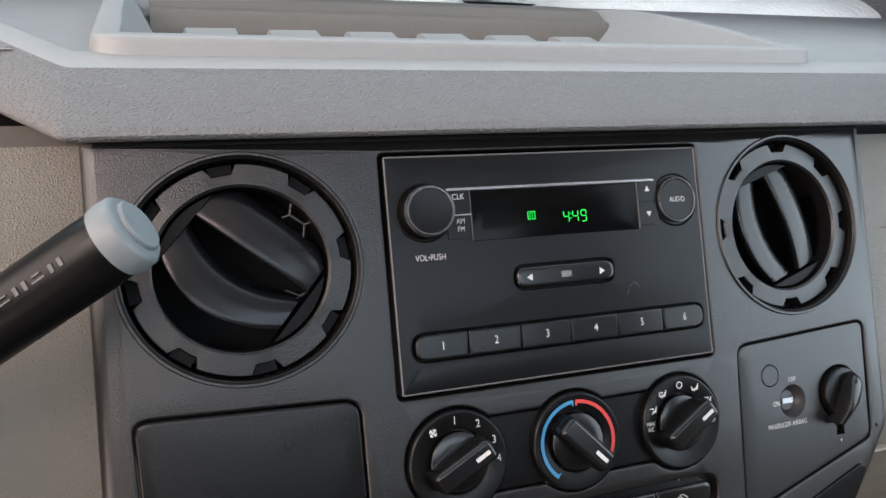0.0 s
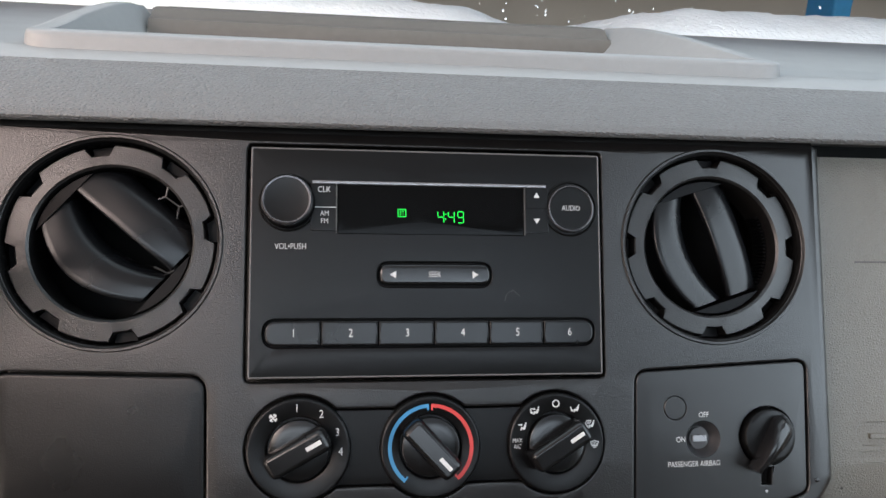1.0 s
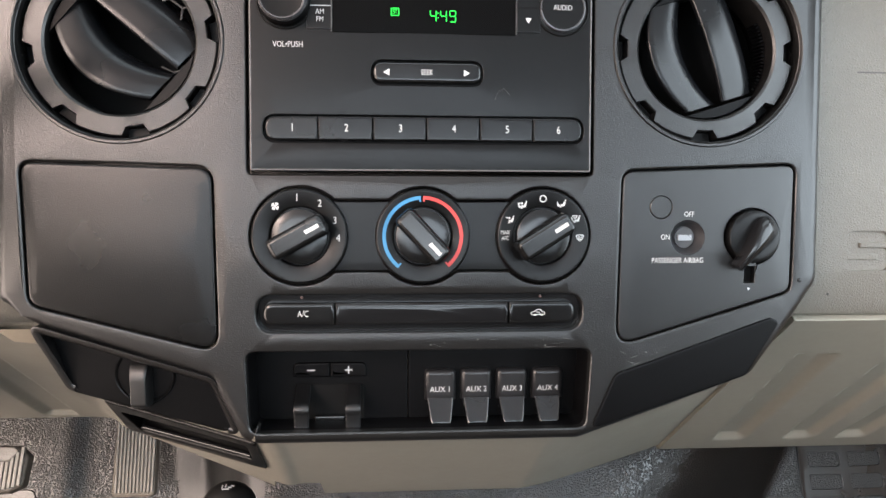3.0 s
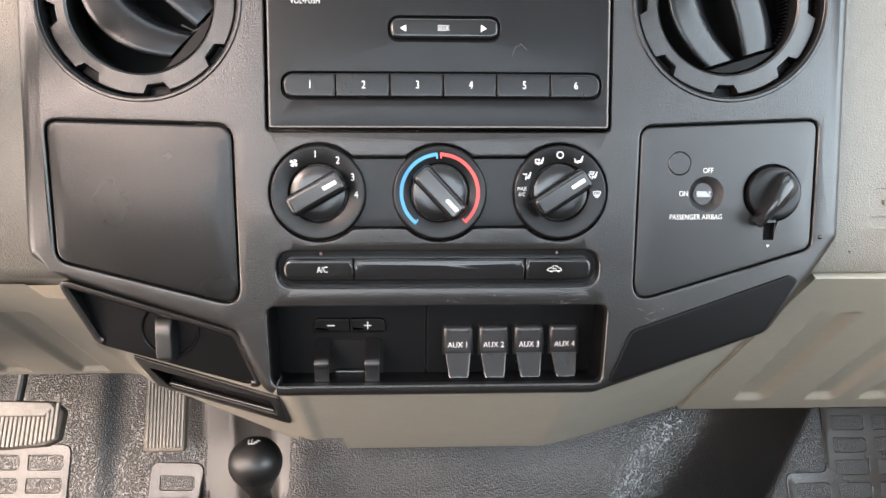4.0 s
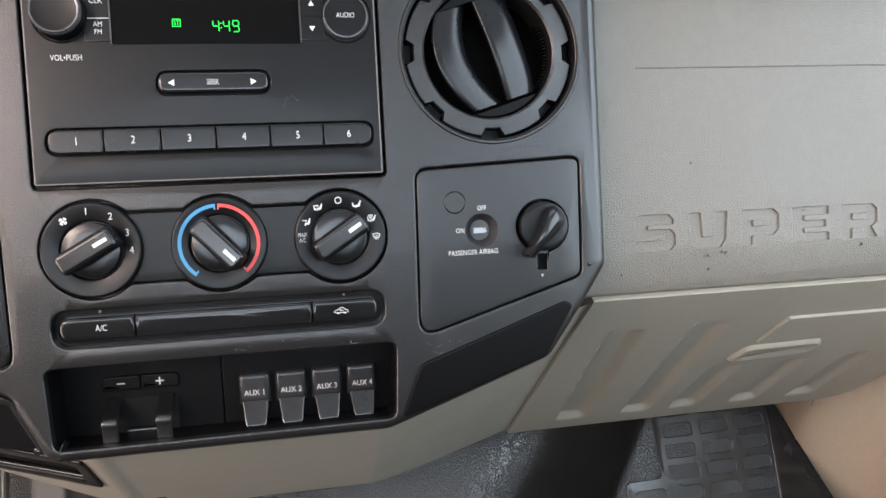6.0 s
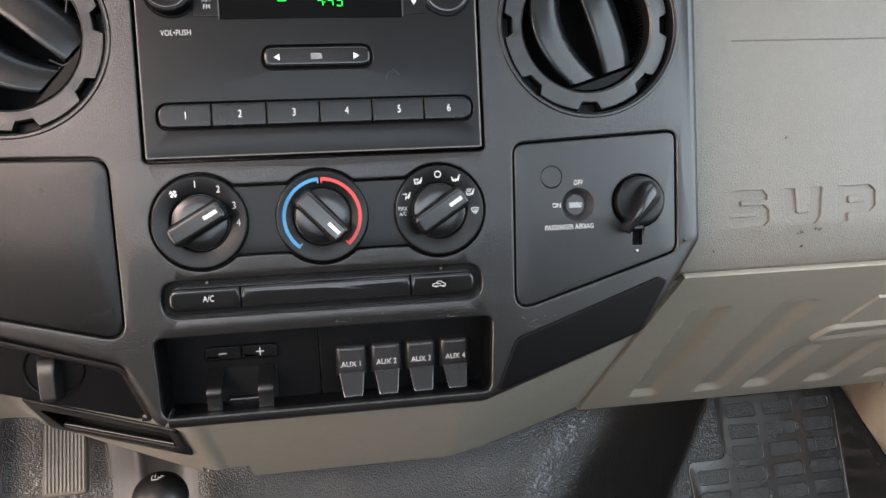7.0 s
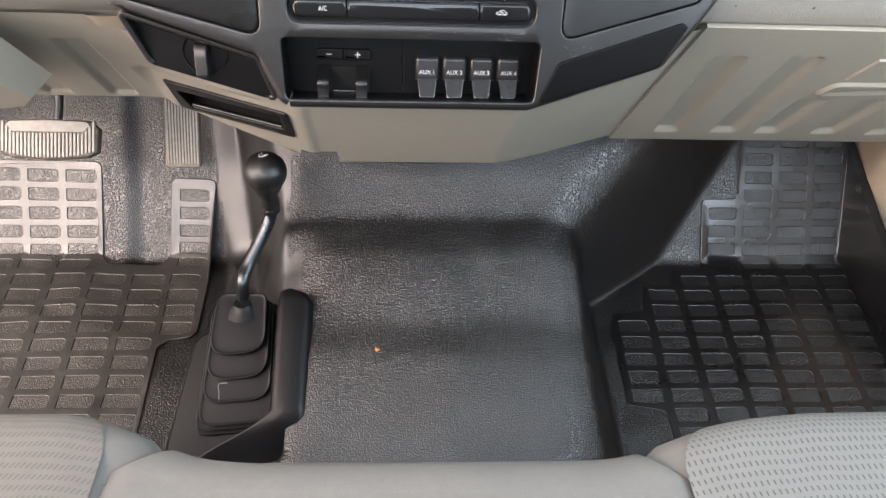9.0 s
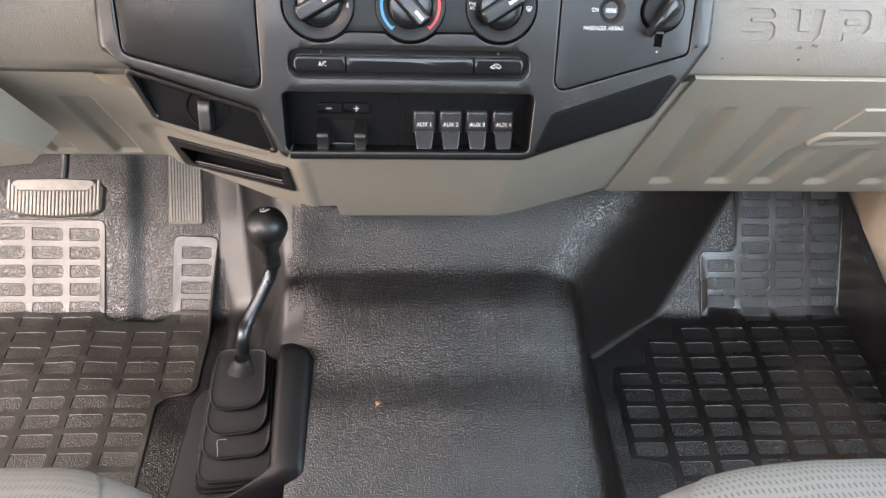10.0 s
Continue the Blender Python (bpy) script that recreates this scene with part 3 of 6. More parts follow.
def door_side(x):
    return plate(rect(-1.5, -0.03, 0.10, 1.5, 0.03), [rect(-0.95, 0.54, -0.02, 1.38, 0.08), rect(-1.44, 0.92, -1.02, 1.38, 0.05)], 0, 0.2, 0.04, 0.01), (lambda u, v, n: Vector((x + n, u, v)))


_g, _to = door_side(0.86)
whole("wall_right", _g, BEIGE_SMOOTH, "beige closed passenger door with its window opening", "door", kind="structure", to=_to)
# The rearmost opening is added, unseen, to hold the rear fill lamp.
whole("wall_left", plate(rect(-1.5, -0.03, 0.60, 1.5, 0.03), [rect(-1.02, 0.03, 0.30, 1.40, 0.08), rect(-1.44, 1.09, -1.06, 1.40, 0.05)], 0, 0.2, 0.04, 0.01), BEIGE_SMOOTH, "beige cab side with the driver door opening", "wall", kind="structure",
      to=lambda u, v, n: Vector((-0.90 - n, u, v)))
whole("ceiling", box(-0.9, -1.52, 1.47, 0.9, -0.14, 1.50), HEADLINER, "grey cloth headliner", "ceiling", kind="structure")
# windscreen pillars
for sx in (-1, 1):
    whole("pillar", tube([(sx * 0.84, 0.50, 0.80), (sx * 0.80, 0.2, 1.16), (sx * 0.76, -0.16, 1.49)], 0.045, 10), HEADLINER, "grey windscreen pillar", "pillar", "windscreen pillars", kind="structure")


def windscreen():
    def fn(a, b):
        x = -0.80 + 1.60 * a
        c = 0.05 * (1 - (2 * a - 1) ** 2)
        return x, 0.50 + c - 0.66 * b, 0.835 + 0.64 * b
    return grid(16, 10, fn)


_ws = whole("window_1", windscreen(), GLASS, "curved clear windscreen with wet specks", "window", kind="structure", smooth=80)
_ws.visible_shadow = False


def snow_bank():
    """Wet snow lying along the foot of the windscreen, dipping where it has melted."""
    def fn(a, b):
        x = -0.85 + 1.7 * a
        dip = math.exp(-(((x - 0.22) / 0.075) ** 2))
        h = 0.031 + 0.016 * smooth01((0.1 - x) / 0.2) + 0.007 * noise.noise((x * 5, 0.3, 0)) + 0.004 * noise.noise((x * 22, b * 4, 5)) + 0.0025 * noise.noise((x * 60, b * 9, 2)) + 0.012 * smooth01((x - 0.25) / 0.25)
        h *= 1 - 0.75 * dip
        y = 0.575 + 0.22 * b
        z = 0.828 + h * math.sin(math.pi * min(1, max(0.0, b * 1.02))) ** 0.6
        return x, y, z
    return grid(160, 14, fn)


whole("snow", snow_bank(), SNOW, "band of wet snow along the foot of the windscreen", "snow", kind="stuff", smooth=80)


whole("cowl", box(-0.84, 0.545, 0.76, 0.84, 0.585, 0.834, 0.004), BLACK_MATT, "black plastic cowl strip under the windscreen", "cowl", kind="structure")


def rain_drops():
    """Beads of water on the outside of the windscreen."""
    g = Geo()
    random.seed(11)
    for _ in range(34):
        x = random.uniform(0.10, 0.50)
        b = random.uniform(0.02, 0.07)
        a = (x + 0.80) / 1.60
        y = 0.50 + 0.05 * (1 - (2 * a - 1) ** 2) - 0.66 * b + 0.002
        z = 0.835 + 0.64 * b
        r = random.uniform(0.0005, 0.0014)
        g.skin([[(x + r * k * math.cos(t), y + r * m, z + r * k * 1.3 * math.sin(t)) for t in (math.tau * i / 8 for i in range(8))] for k, m in ((1.0, 0.0), (0.75, 0.5), (0.1, 0.75))])
    return g


whole("water_drops", rain_drops(), SNOW, "small bright water drops on the windscreen", "water drops", kind="stuff", smooth=80)


def hood_sheet():
    def fn(a, b):
        x = -0.95 + 1.9 * a
        y = 0.56 + 1.5 * b
        return x, y, 0.822 - 0.03 * smooth01((b - 0.1) / 0.3) - 0.09 * b * b - 0.05 * (2 * a - 1) ** 4
    return grid(30, 30, fn)


whole("truck_hood", hood_sheet(), PAINT, "dark painted wet truck hood beyond the windscreen", "hood", smooth=80)

whole("ground", grid(40, 40, lambda a, b: (-150 + 300 * a, -150 + 300 * b, -0.85)), GROUND, "slushy yard with patches of snow", "ground", kind="structure")


def far_building():
    b = thing("storage_building", (3.0, 26.0, -0.85), "pale sided storage building across the slushy yard", "building")
    part("wall", box(-14, 26, -0.85, 22, 34, 1.9, 0.05), WALLPAINT, b)
    part("roof", box(-14.6, 25.5, 1.9, 22.6, 34.5, 2.2, 0.05), SNOW, b)
    for i in range(3):
        part("door", box(-11 + 9.4 * i, 25.9, -0.85, -5.2 + 9.4 * i, 26.05, 0.5, 0.03), WALLPAINT, b)
    return b


far_building()
whole("tarpaulin", box(7.96, 11.5, 0.86, 8.30, 12.3, 1.62, 0.06), TARP, "bright blue tarpaulin over a stack in the yard", "tarpaulin")
whole("timber_stack", box(5.2, 11.4, -0.85, 11.4, 12.6, 0.86, 0.03), WOOD, "weathered stack of timber in the snowy yard", "timber stack")

# ---- lower dash ----
def glove_y(z):
    return 0.04 + (0.509 - z) * 0.684


def knee_plain(x, z):
    """The lower dash: sloping back to the firewall, bulging round the centre stack."""
    out = 1 - max(0.0, (abs(x) - 0.10) / 0.145) ** 1.2 if abs(x) < 0.245 else 0.0
    y = glove_y(z) - 0.052 * out
    if x < -0.15:
        y += (0.56 - z) * 0.20 * smooth01((-0.15 - x) / 0.15)
    return y


COIN_FRAME = [(-0.2520, 0.4215), (-0.2535, 0.3575), (-0.1160, 0.3830), (-0.1155, 0.4390)]
COIN_HOLE = [(-0.2420, 0.4060), (-0.2360, 0.3690), (-0.1262, 0.3945), (-0.1248, 0.4285)]
COIN_CUT = inset(COIN_FRAME, 0.0065)


def coin_y(x, z):
    """The flat plane in which the coin tray sits."""
    a, b, c = (Vector((p[0], knee_plain(*p), p[1])) for p in (COIN_FRAME[0], COIN_FRAME[2], COIN_FRAME[3]))
    q = (b - a).cross(c - a)
    return a.y - (q.x * (x - a.x) + q.z * (z - a.z)) / q.y


KNEE_CHANNELS = [((-0.304, 0.506), (-0.320, 0.362)), ((-0.388, 0.394), (-0.392, 0.362)), ((-0.470, 0.506), (-0.480, 0.362))]


def knee_channel(x, z):
    """Shallow slanting channels in the knee panel."""
    d = 0.0
    for (xa, za), (xb, zb) in KNEE_CHANNELS:
        q = (za - z) / (za - zb)
        if -0.3 < q < 1.4 and abs(x - xa) < 0.05:
            off = x - (xa + (xb - xa) * q)
            d = max(d, 0.0065 * smooth01((off + 0.0160) / 0.0085) * smooth01((0.0165 - off) / 0.0040) * smooth01((za - z) / 0.004) * smooth01((z - zb + 0.006) / 0.0090))
    return d


def knee_y(x, z):
    y = knee_plain(x, z)
    slope = 0.016 / 0.136 * (x + 0.252)
    w = smooth01((x + 0.278) / 0.018) * smooth01((-0.092 - x) / 0.018) * smooth01((0.452 + slope - z) / 0.02)
    y = y * (1 - w) + coin_y(x, z) * w if w > 0 else y
    return y + knee_channel(x, z)


def lower_edge(x):
    if x < -0.245:
        return 0.352
    if x < -0.118:
        return 0.352 - 0.022 * (x + 0.245) / 0.127
    if x < -0.076:
        return 0.345
    return 0.315 + 0.008 * smooth01((x - 0.11) / 0.1)


def upper_edge(x):
    """The lower dash ends behind the foot of the centre stack."""
    if x > 0:
        return min(0.552, 0.500 + max(0.0, x - 0.09) * 0.40)
    return 0.552 if x < -0.262 else 0.500 + max(0.0, -x - 0.10) * 0.20


def lower_dash():
    def fn(a, b):
        x = -0.86 + 1.105 * a
        if -0.076 - 0.0009 < x < -0.076 + 0.0009:
            x = -0.076
        z0, z1 = upper_edge(x), lower_edge(x)
        z = z0 + (z1 - z0) * b
        return x, knee_y(x, z), z
    nx, nz = 700, 100
    g = grid(nx, nz, fn)
    # opening for the coin tray
    def open_at(f):
        c = [sum(g.v[i][k] for i in f) / 4 for k in (0, 2)]
        return inside(c, COIN_CUT)
    g.f = [f for f in g.f if not open_at(f)]
    # turned-under lower lip
    row = [g.v[nz * (nx + 1) + i] for i in range(nx + 1)]
    g.skin([row, [(x, y + 0.004, z - 0.003) for x, y, z in row], [(x, y + 0.03, z + 0.004) for x, y, z in row], [(x, y + 0.2, z + 0.06) for x, y, z in row]], close=False)
    return g


def loose_free(g):
    """The same faces without unused corners."""
    used = sorted({i for f in g.f for i in f})
    at = {i: k for k, i in enumerate(used)}
    out = Geo()
    out.v, out.f = [g.v[i] for i in used], [tuple(at[i] for i in f) for f in g.f]
    return out


LOWER = thing("lower_dash", (0, 0.15, 0.31), "beige moulded plastic lower dash with raised ribs", "dashboard")
_skirt, _knee = lower_dash(), Geo()
_knee.v = list(_skirt.v)
_knee.f = [f for f in _skirt.f if sum(_skirt.v[i][0] for i in f) / len(f) < -0.2625]
_skirt.f = [f for f in _skirt.f if sum(_skirt.v[i][0] for i in f) / len(f) >= -0.2625]
part("skirt", loose_free(_skirt), BEIGE_SMOOTH, LOWER, smooth=50)
part("knee_panel", loose_free(_knee), BEIGE_SMOOTH, LOWER, smooth=50)


# column shroud beside the driver's knee panel
whole("steering_column_shroud", Geo().skin([[(-0.52, -0.02, 0.60), (-0.345, 0.0, 0.555), (-0.325, 0.05, 0.47), (-0.36, 0.09, 0.43), (-0.52, 0.10, 0.41)],
      [(-0.52, -0.10, 0.57), (-0.362, -0.03, 0.53), (-0.340, 0.03, 0.458), (-0.372, 0.07, 0.42), (-0.52, 0.08, 0.395)]], cap0=True, cap1=True), BEIGE_SMOOTH, "grey-beige plastic shroud under the steering column", "column shroud", smooth=20)

whole("steering_column", tube(spline([(-0.43, 0.30, 0.50), (-0.43, 0.08, 0.615), (-0.43, -0.06, 0.690), (-0.43, -0.16, 0.745)], 6), [0.045] * 6 + [0.06] * 13, 20), BEIGE_SMOOTH, "beige plastic steering column housing", "steering column", smooth=60)

GLOVE = thing("glove_box", (0.5, 0.16, 0.31), "beige glove box door with diagonal moulded ribs and a pull recess", "glove box")


CHANNELS = [((0.291, 0.512), (0.305, 0.345)), ((0.364, 0.514), (0.3735, 0.345)), ((0.425, 0.430), (0.426, 0.345)), ((0.495, 0.430), (0.4945, 0.345)), ((0.565, 0.430), (0.563, 0.345))]


def channel_depth(x, z):
    """Shallow slanting channels pressed into the door: one crisp side, one soft side, a ramp at the foot."""
    d = 0.0
    for k, ((xa, za), (xb, zb)) in enumerate(CHANNELS):
        q = (za - z) / (za - zb)
        if -0.2 < q < 1.2:
            off = x - (xa + (xb - xa) * q)
            across = smooth01((off + 0.0165) / 0.0030) * smooth01((0.0175 - off) / 0.0120)
            along = smooth01((za - z) / 0.003) * smooth01((z - zb + 0.006) / 0.0100)
            d = max(d, 0.0052 * across * along)
    return d


def glove_face(x, z, n):
    n = n - channel_depth(x, z)
    return (x, glove_y(z) - 0.004 - n * 0.825 + 0.05 * smooth01((x - 0.60) / 0.2), z - n * 0.565)


def glove_door():
    nx, nz = 230, 110
    g = grid(nx, nz, lambda a, b: glove_face(0.2455 + 0.4915 * a, 0.5580 + (0.318 - 0.5580) * b, 0.0))
    row = [g.v[nz * (nx + 1) + i] for i in range(nx + 1)]
    g.skin([row, [(x, y + 0.004, z - 0.003) for x, y, z in row], [(x, y + 0.04, z + 0.004) for x, y, z in row], [(x, y + 0.2, z + 0.05) for x, y, z in row]], close=False)
    left = [g.v[j * (nx + 1)] for j in range(nz + 1)]
    g.skin([left, [(x - 0.001, y + 0.03, z) for x, y, z in left]], close=False)
    top = [g.v[i] for i in range(nx + 1)]
    g.skin([top, [(x, y + 0.002, z + 0.0012) for x, y, z in top], [(x, y + 0.03, z + 0.0015) for x, y, z in top]], close=False)
    return g


part("door", glove_door(), BEIGE_SMOOTH, GLOVE, smooth=50)


def marks(face, spots, scratches, area, n, seed):
    """Pale specks and short scratches strewn over a face."""
    random.seed(seed)
    g = Geo()
    x0, z0, x1, z1 = area
    for _ in range(spots):
        x, z, r = random.uniform(x0, x1), random.uniform(z0, z1), random.uniform(0.0002, 0.0007) * random.uniform(0.6, 1.2)
        g.skin([[face(x + r * random.uniform(0.5, 1.3) * math.cos(t), z + r * random.uniform(0.5, 1.3) * math.sin(t), n) for t in (math.tau * i / 7 for i in range(7))], [face(x, z, n + 0.0001)] * 7])
    for _ in range(scratches):
        x, z, a, ln = random.uniform(x0, x1), random.uniform(z0, z1), random.uniform(-0.5, 0.4), random.uniform(0.002, 0.009)
        w = random.uniform(0.00008, 0.00022)
        c, s = math.cos(a), math.sin(a)
        g.skin([[face(x + p * ln * c - q * w * s, z + p * ln * s + q * w * c, n) for p, q in ((-0.5, 0), (0, -1), (0.5, 0), (0, 1))], [face(x, z, n + 0.0001)] * 4])
    return g


tagged(part("scuff", marks(glove_face, 34, 26, (0.255, 0.325, 0.58, 0.545), 0.0004, 31), PALE_MARK, GLOVE), "pale scuffs and specks", kind="stuff")
# pull handle
part("pull_handle", Geo().skin([[glove_face(x, z, -0.002) for x, z in ((0.423, 0.474), (0.60, 0.474), (0.60, 0.515), (0.428, 0.515))],
                                [glove_face(x, z, 0.0020) for x, z in ((0.426, 0.4760), (0.60, 0.4760), (0.60, 0.5125), (0.431, 0.5125))]], cap1=True), BEIGE_SMOOTH, GLOVE, smooth=20)
_pr = rounded([(0.412, 0.441), (0.497, 0.447), (0.497, 0.469), (0.422, 0.467)], [0.008, 0.012, 0.010, 0.010], 5)
part("pull_recess", Geo().skin([[glove_face(x, z, k) for x, z in inset(_pr, d)] for d, k in ((-0.001, -0.0005), (0.0012, 0.0030), (0.0035, 0.0036), (0.0075, 0.0014))], cap1=True), BEIGE_SMOOTH, GLOVE, "rounded finger pull", smooth=50)


# ---- upper dash panels either side of the stack ----
def flank(u, v, n):
    """The beige panels lie parallel to the stack, 33 mm behind it, and roll under at the foot."""
    n = n - 0.033
    n = n - (11.0 * max(0.0, -0.060 - v) ** 2 if u > 0 else 6.5 * max(0.0, -0.030 - v) ** 2)
    return Vector((u, v * ST - n * CT, PANEL_Z + v * CT + n * ST))


def letter_shapes():
    """Sunk block letters, each an outline with its counters."""
    def box_pts(x0, y0, x1, y1):
        return [(x0, y0), (x1, y0), (x1, y1), (x0, y1)]
    S = [[(0, 0.16), (0.12, 0), (0.88, 0), (1, 0.14), (1, 0.44), (0.88, 0.58), (0.30, 0.58), (0.30, 0.72), (0.96, 0.72), (0.96, 0.86), (0.84, 1), (0.12, 1), (0, 0.86), (0, 0.56), (0.12, 0.42), (0.70, 0.42), (0.70, 0.27), (0, 0.27)]]
    U = [[(0.06, 0.2), (0.2, 0), (0.8, 0), (0.94, 0.2), (1, 1), (0.70, 1), (0.66, 0.3), (0.34, 0.3), (0.30, 1), (0, 1)]]
    P = [[(0, 0), (0.28, 0), (0.28, 0.26), (0.86, 0.26), (1, 0.42), (1, 0.84), (0.86, 1), (0, 1)], [(0.30, 0.52), (0.30, 0.72), (0.72, 0.72), (0.72, 0.52)]]
    E = [[(0, 0), (1, 0), (1, 0.24), (0.32, 0.24), (0.32, 0.40), (0.92, 0.40), (0.92, 0.60), (0.32, 0.60), (0.32, 0.76), (1, 0.76), (1, 1), (0, 1)]]
    R = [[(0, 0), (0.28, 0), (0.28, 0.3), (0.56, 0.3), (0.72, 0), (1, 0), (0.84, 0.32), (1, 0.46), (1, 0.86), (0.86, 1), (0, 1)], [(0.30, 0.54), (0.30, 0.74), (0.72, 0.74), (0.72, 0.54)]]
    return [S, U, P, E, R]


def right_flank():
    holes, isles = [], []
    for k, shape in enumerate(letter_shapes()):
        u0, w, v0, h = 0.2748 + 0.0408 * k, 0.0300, -0.0600, 0.0250
        put = lambda pts: rounded([(u0 + x * w, v0 + y * h) for x, y in pts], 0.0012, 2)
        holes.append(put(shape[0]))
        isles += [put(s) for s in shape[1:]]
    edge = [(0.236, -0.0885), (0.74, -0.0885), (0.74, 0.1345), (0.236, 0.1345)]
    g = plate(edge, holes, 0.0, 0.018, 0.0016, 0.0006)
    for h in holes:
        g.add(Geo().skin([at_n(h, -0.0016), at_n(inset(h, 0.0005), -0.0016)], cap1=True))
    for s in isles:
        s = s if sum((s[i][0] * s[(i + 1) % len(s)][1] - s[(i + 1) % len(s)][0] * s[i][1]) for i in range(len(s))) > 0 else list(reversed(s))
        g.add(prism(s, -0.0018, 0.0, 0.0004, 2))
    return g


PASSENGER = thing("passenger_airbag_panel", (0.5, 0.0, 0.57), "beige leather-grained dash panel with a sunk block-letter word", "dash panel")
part("panel", right_flank(), BEIGE, PASSENGER, to=flank, smooth=25)
part("panel_foot", grid(30, 6, lambda a, b: tuple(flank(0.236 + 0.504 * a, -0.0885 - 0.004 * b, -0.006 * b * b))), BEIGE, PASSENGER, smooth=50)
# near-black sheet in the gap below the brow, standing in for its shade
part("shade_strip", plate([(0.236, 0.134), (0.74, 0.134), (0.74, 0.160), (0.236, 0.160)], [], -0.010, 0.05, 0), BLACK_DEEP, PASSENGER, "near-black strip for the shade under the brow", to=flank)
part("seam", prism(rect(0.2790, 0.0660, 0.72, 0.0670), -0.003, 0.0003, 0.0002, 1), SEAM, PASSENGER, to=flank)
DRIVER_PANEL = thing("driver_dash_panel", (-0.34, 0.0, 0.57), "beige leather-grained dash panel beside the gauges", "dash panel")
part("panel", plate([(-0.46, -0.093), (-0.234, -0.093), (-0.234, 0.1400), (-0.46, 0.1400)], [], 0, 0.015, 0.01), BEIGE, DRIVER_PANEL, to=flank, smooth=50)
# filler strip coloured like the shade below the brow
part("shade_strip", plate([(-0.46, 0.134), (-0.234, 0.134), (-0.234, 0.152), (-0.46, 0.152)], [], -0.008, 0.05, 0), BROW_SHADE, DRIVER_PANEL, "brown-grey strip for the shaded brow underside", to=flank)
part("panel_foot", grid(16, 6, lambda a, b: tuple(flank(-0.46 + 0.226 * a, -0.093 - 0.006 * b, -0.006 * b * b))), BEIGE, DRIVER_PANEL, smooth=50)
# scuffs on the passenger panel
random.seed(4)
for (u, v, r, k) in ((0.2645, -0.0755, 0.0018, 3), (0.328, -0.0655, 0.0034, 9), (0.3415, -0.064, 0.0030, 8), (0.330, -0.076, 0.002, 4), (0.452, -0.0645, 0.0028, 5), (0.318, 0.0, 0.0012, 2), (0.405, -0.0375, 0.0022, 4)):
    g = Geo()
    for _ in range(k):
        a, q = random.uniform(0, math.tau), random.uniform(0, r)
        rr = random.uniform(0.0003, 0.0009)
        g.skin([[(u + q * math.cos(a) + rr * random.uniform(0.5, 1.3) * math.cos(t), v + 0.5 * q * math.sin(a) + rr * random.uniform(0.4, 1.1) * math.sin(t), 0.0003) for t in (math.tau * i / 7 for i in range(7))],
                [(u + q * math.cos(a), v + 0.5 * q * math.sin(a), 0.00035)] * 7])
    part("scuff", g, SCUFF, PASSENGER, "black scuff", to=flank)

# ---- dash pad and top ----
def brow_profile():
    """y, z from under the lip over the pad's face to the top."""
    return [(0.125, 0.7700), (0.075, 0.7820), (0.058, 0.7846), (0.0510, 0.7852), (0.0472, 0.7866), (0.0464, 0.7888), (0.0492, 0.7922), (0.064, 0.8020), (0.080, 0.8096), (0.086, 0.8118), (0.0905, 0.8145), (0.100, 0.8178), (0.116, 0.8206)]


def brow_pad(part_of):
    prof = brow_profile()[part_of]
    g = Geo()
    xs = [-0.55, -0.40, -0.30, -0.262, -0.2475, -0.243] + [-0.22 + 0.04 * i for i in range(26)]
    loops = []
    for x in xs:
        back = max(0.0, -0.2450 - x) * 1.1
        rise = max(0.0, -0.2450 - x) * 0.30
        loops.append([(x, y + back, z + rise) for y, z in prof])
    g.skin(loops, close=False)
    return g


DASH = thing("dash_pad", (0, 0.1, 0.78), "grey padded dash top with a leather-grained brow and an open tray", "dashboard")
# the pad's underside has its shade put into a darker brown-grey
part("underside", brow_pad(slice(0, 4)), BROW_SHADE, DASH, "underside of the brow, shade put into its colour", smooth=50)
part("brow", brow_pad(slice(3, 11)), BROW, DASH, "grey leather-grained padded brow", smooth=50)
part("ledge", brow_pad(slice(10, 13)), DASH_TOP, DASH, smooth=50)


def dash_top_height(x, y):
    return 0.8205 + 0.045 * (y - 0.115)


def dash_top():
    tray = rounded([(-0.236, 0.132), (0.226, 0.132), (0.190, 0.32), (-0.206, 0.32)], 0.012, 4)
    edge = [(-0.86, 0.1145), (0.86, 0.1145), (0.86, 0.56), (-0.86, 0.56)]
    return plate(edge, [tray], 0.0, 0.04, 0.045, 0.001), tray


_g, _tray = dash_top()
part("top", _g, DASH_TOP, DASH, to=lambda x, y, n: Vector((x, y, dash_top_height(x, y) + n)), smooth=50)


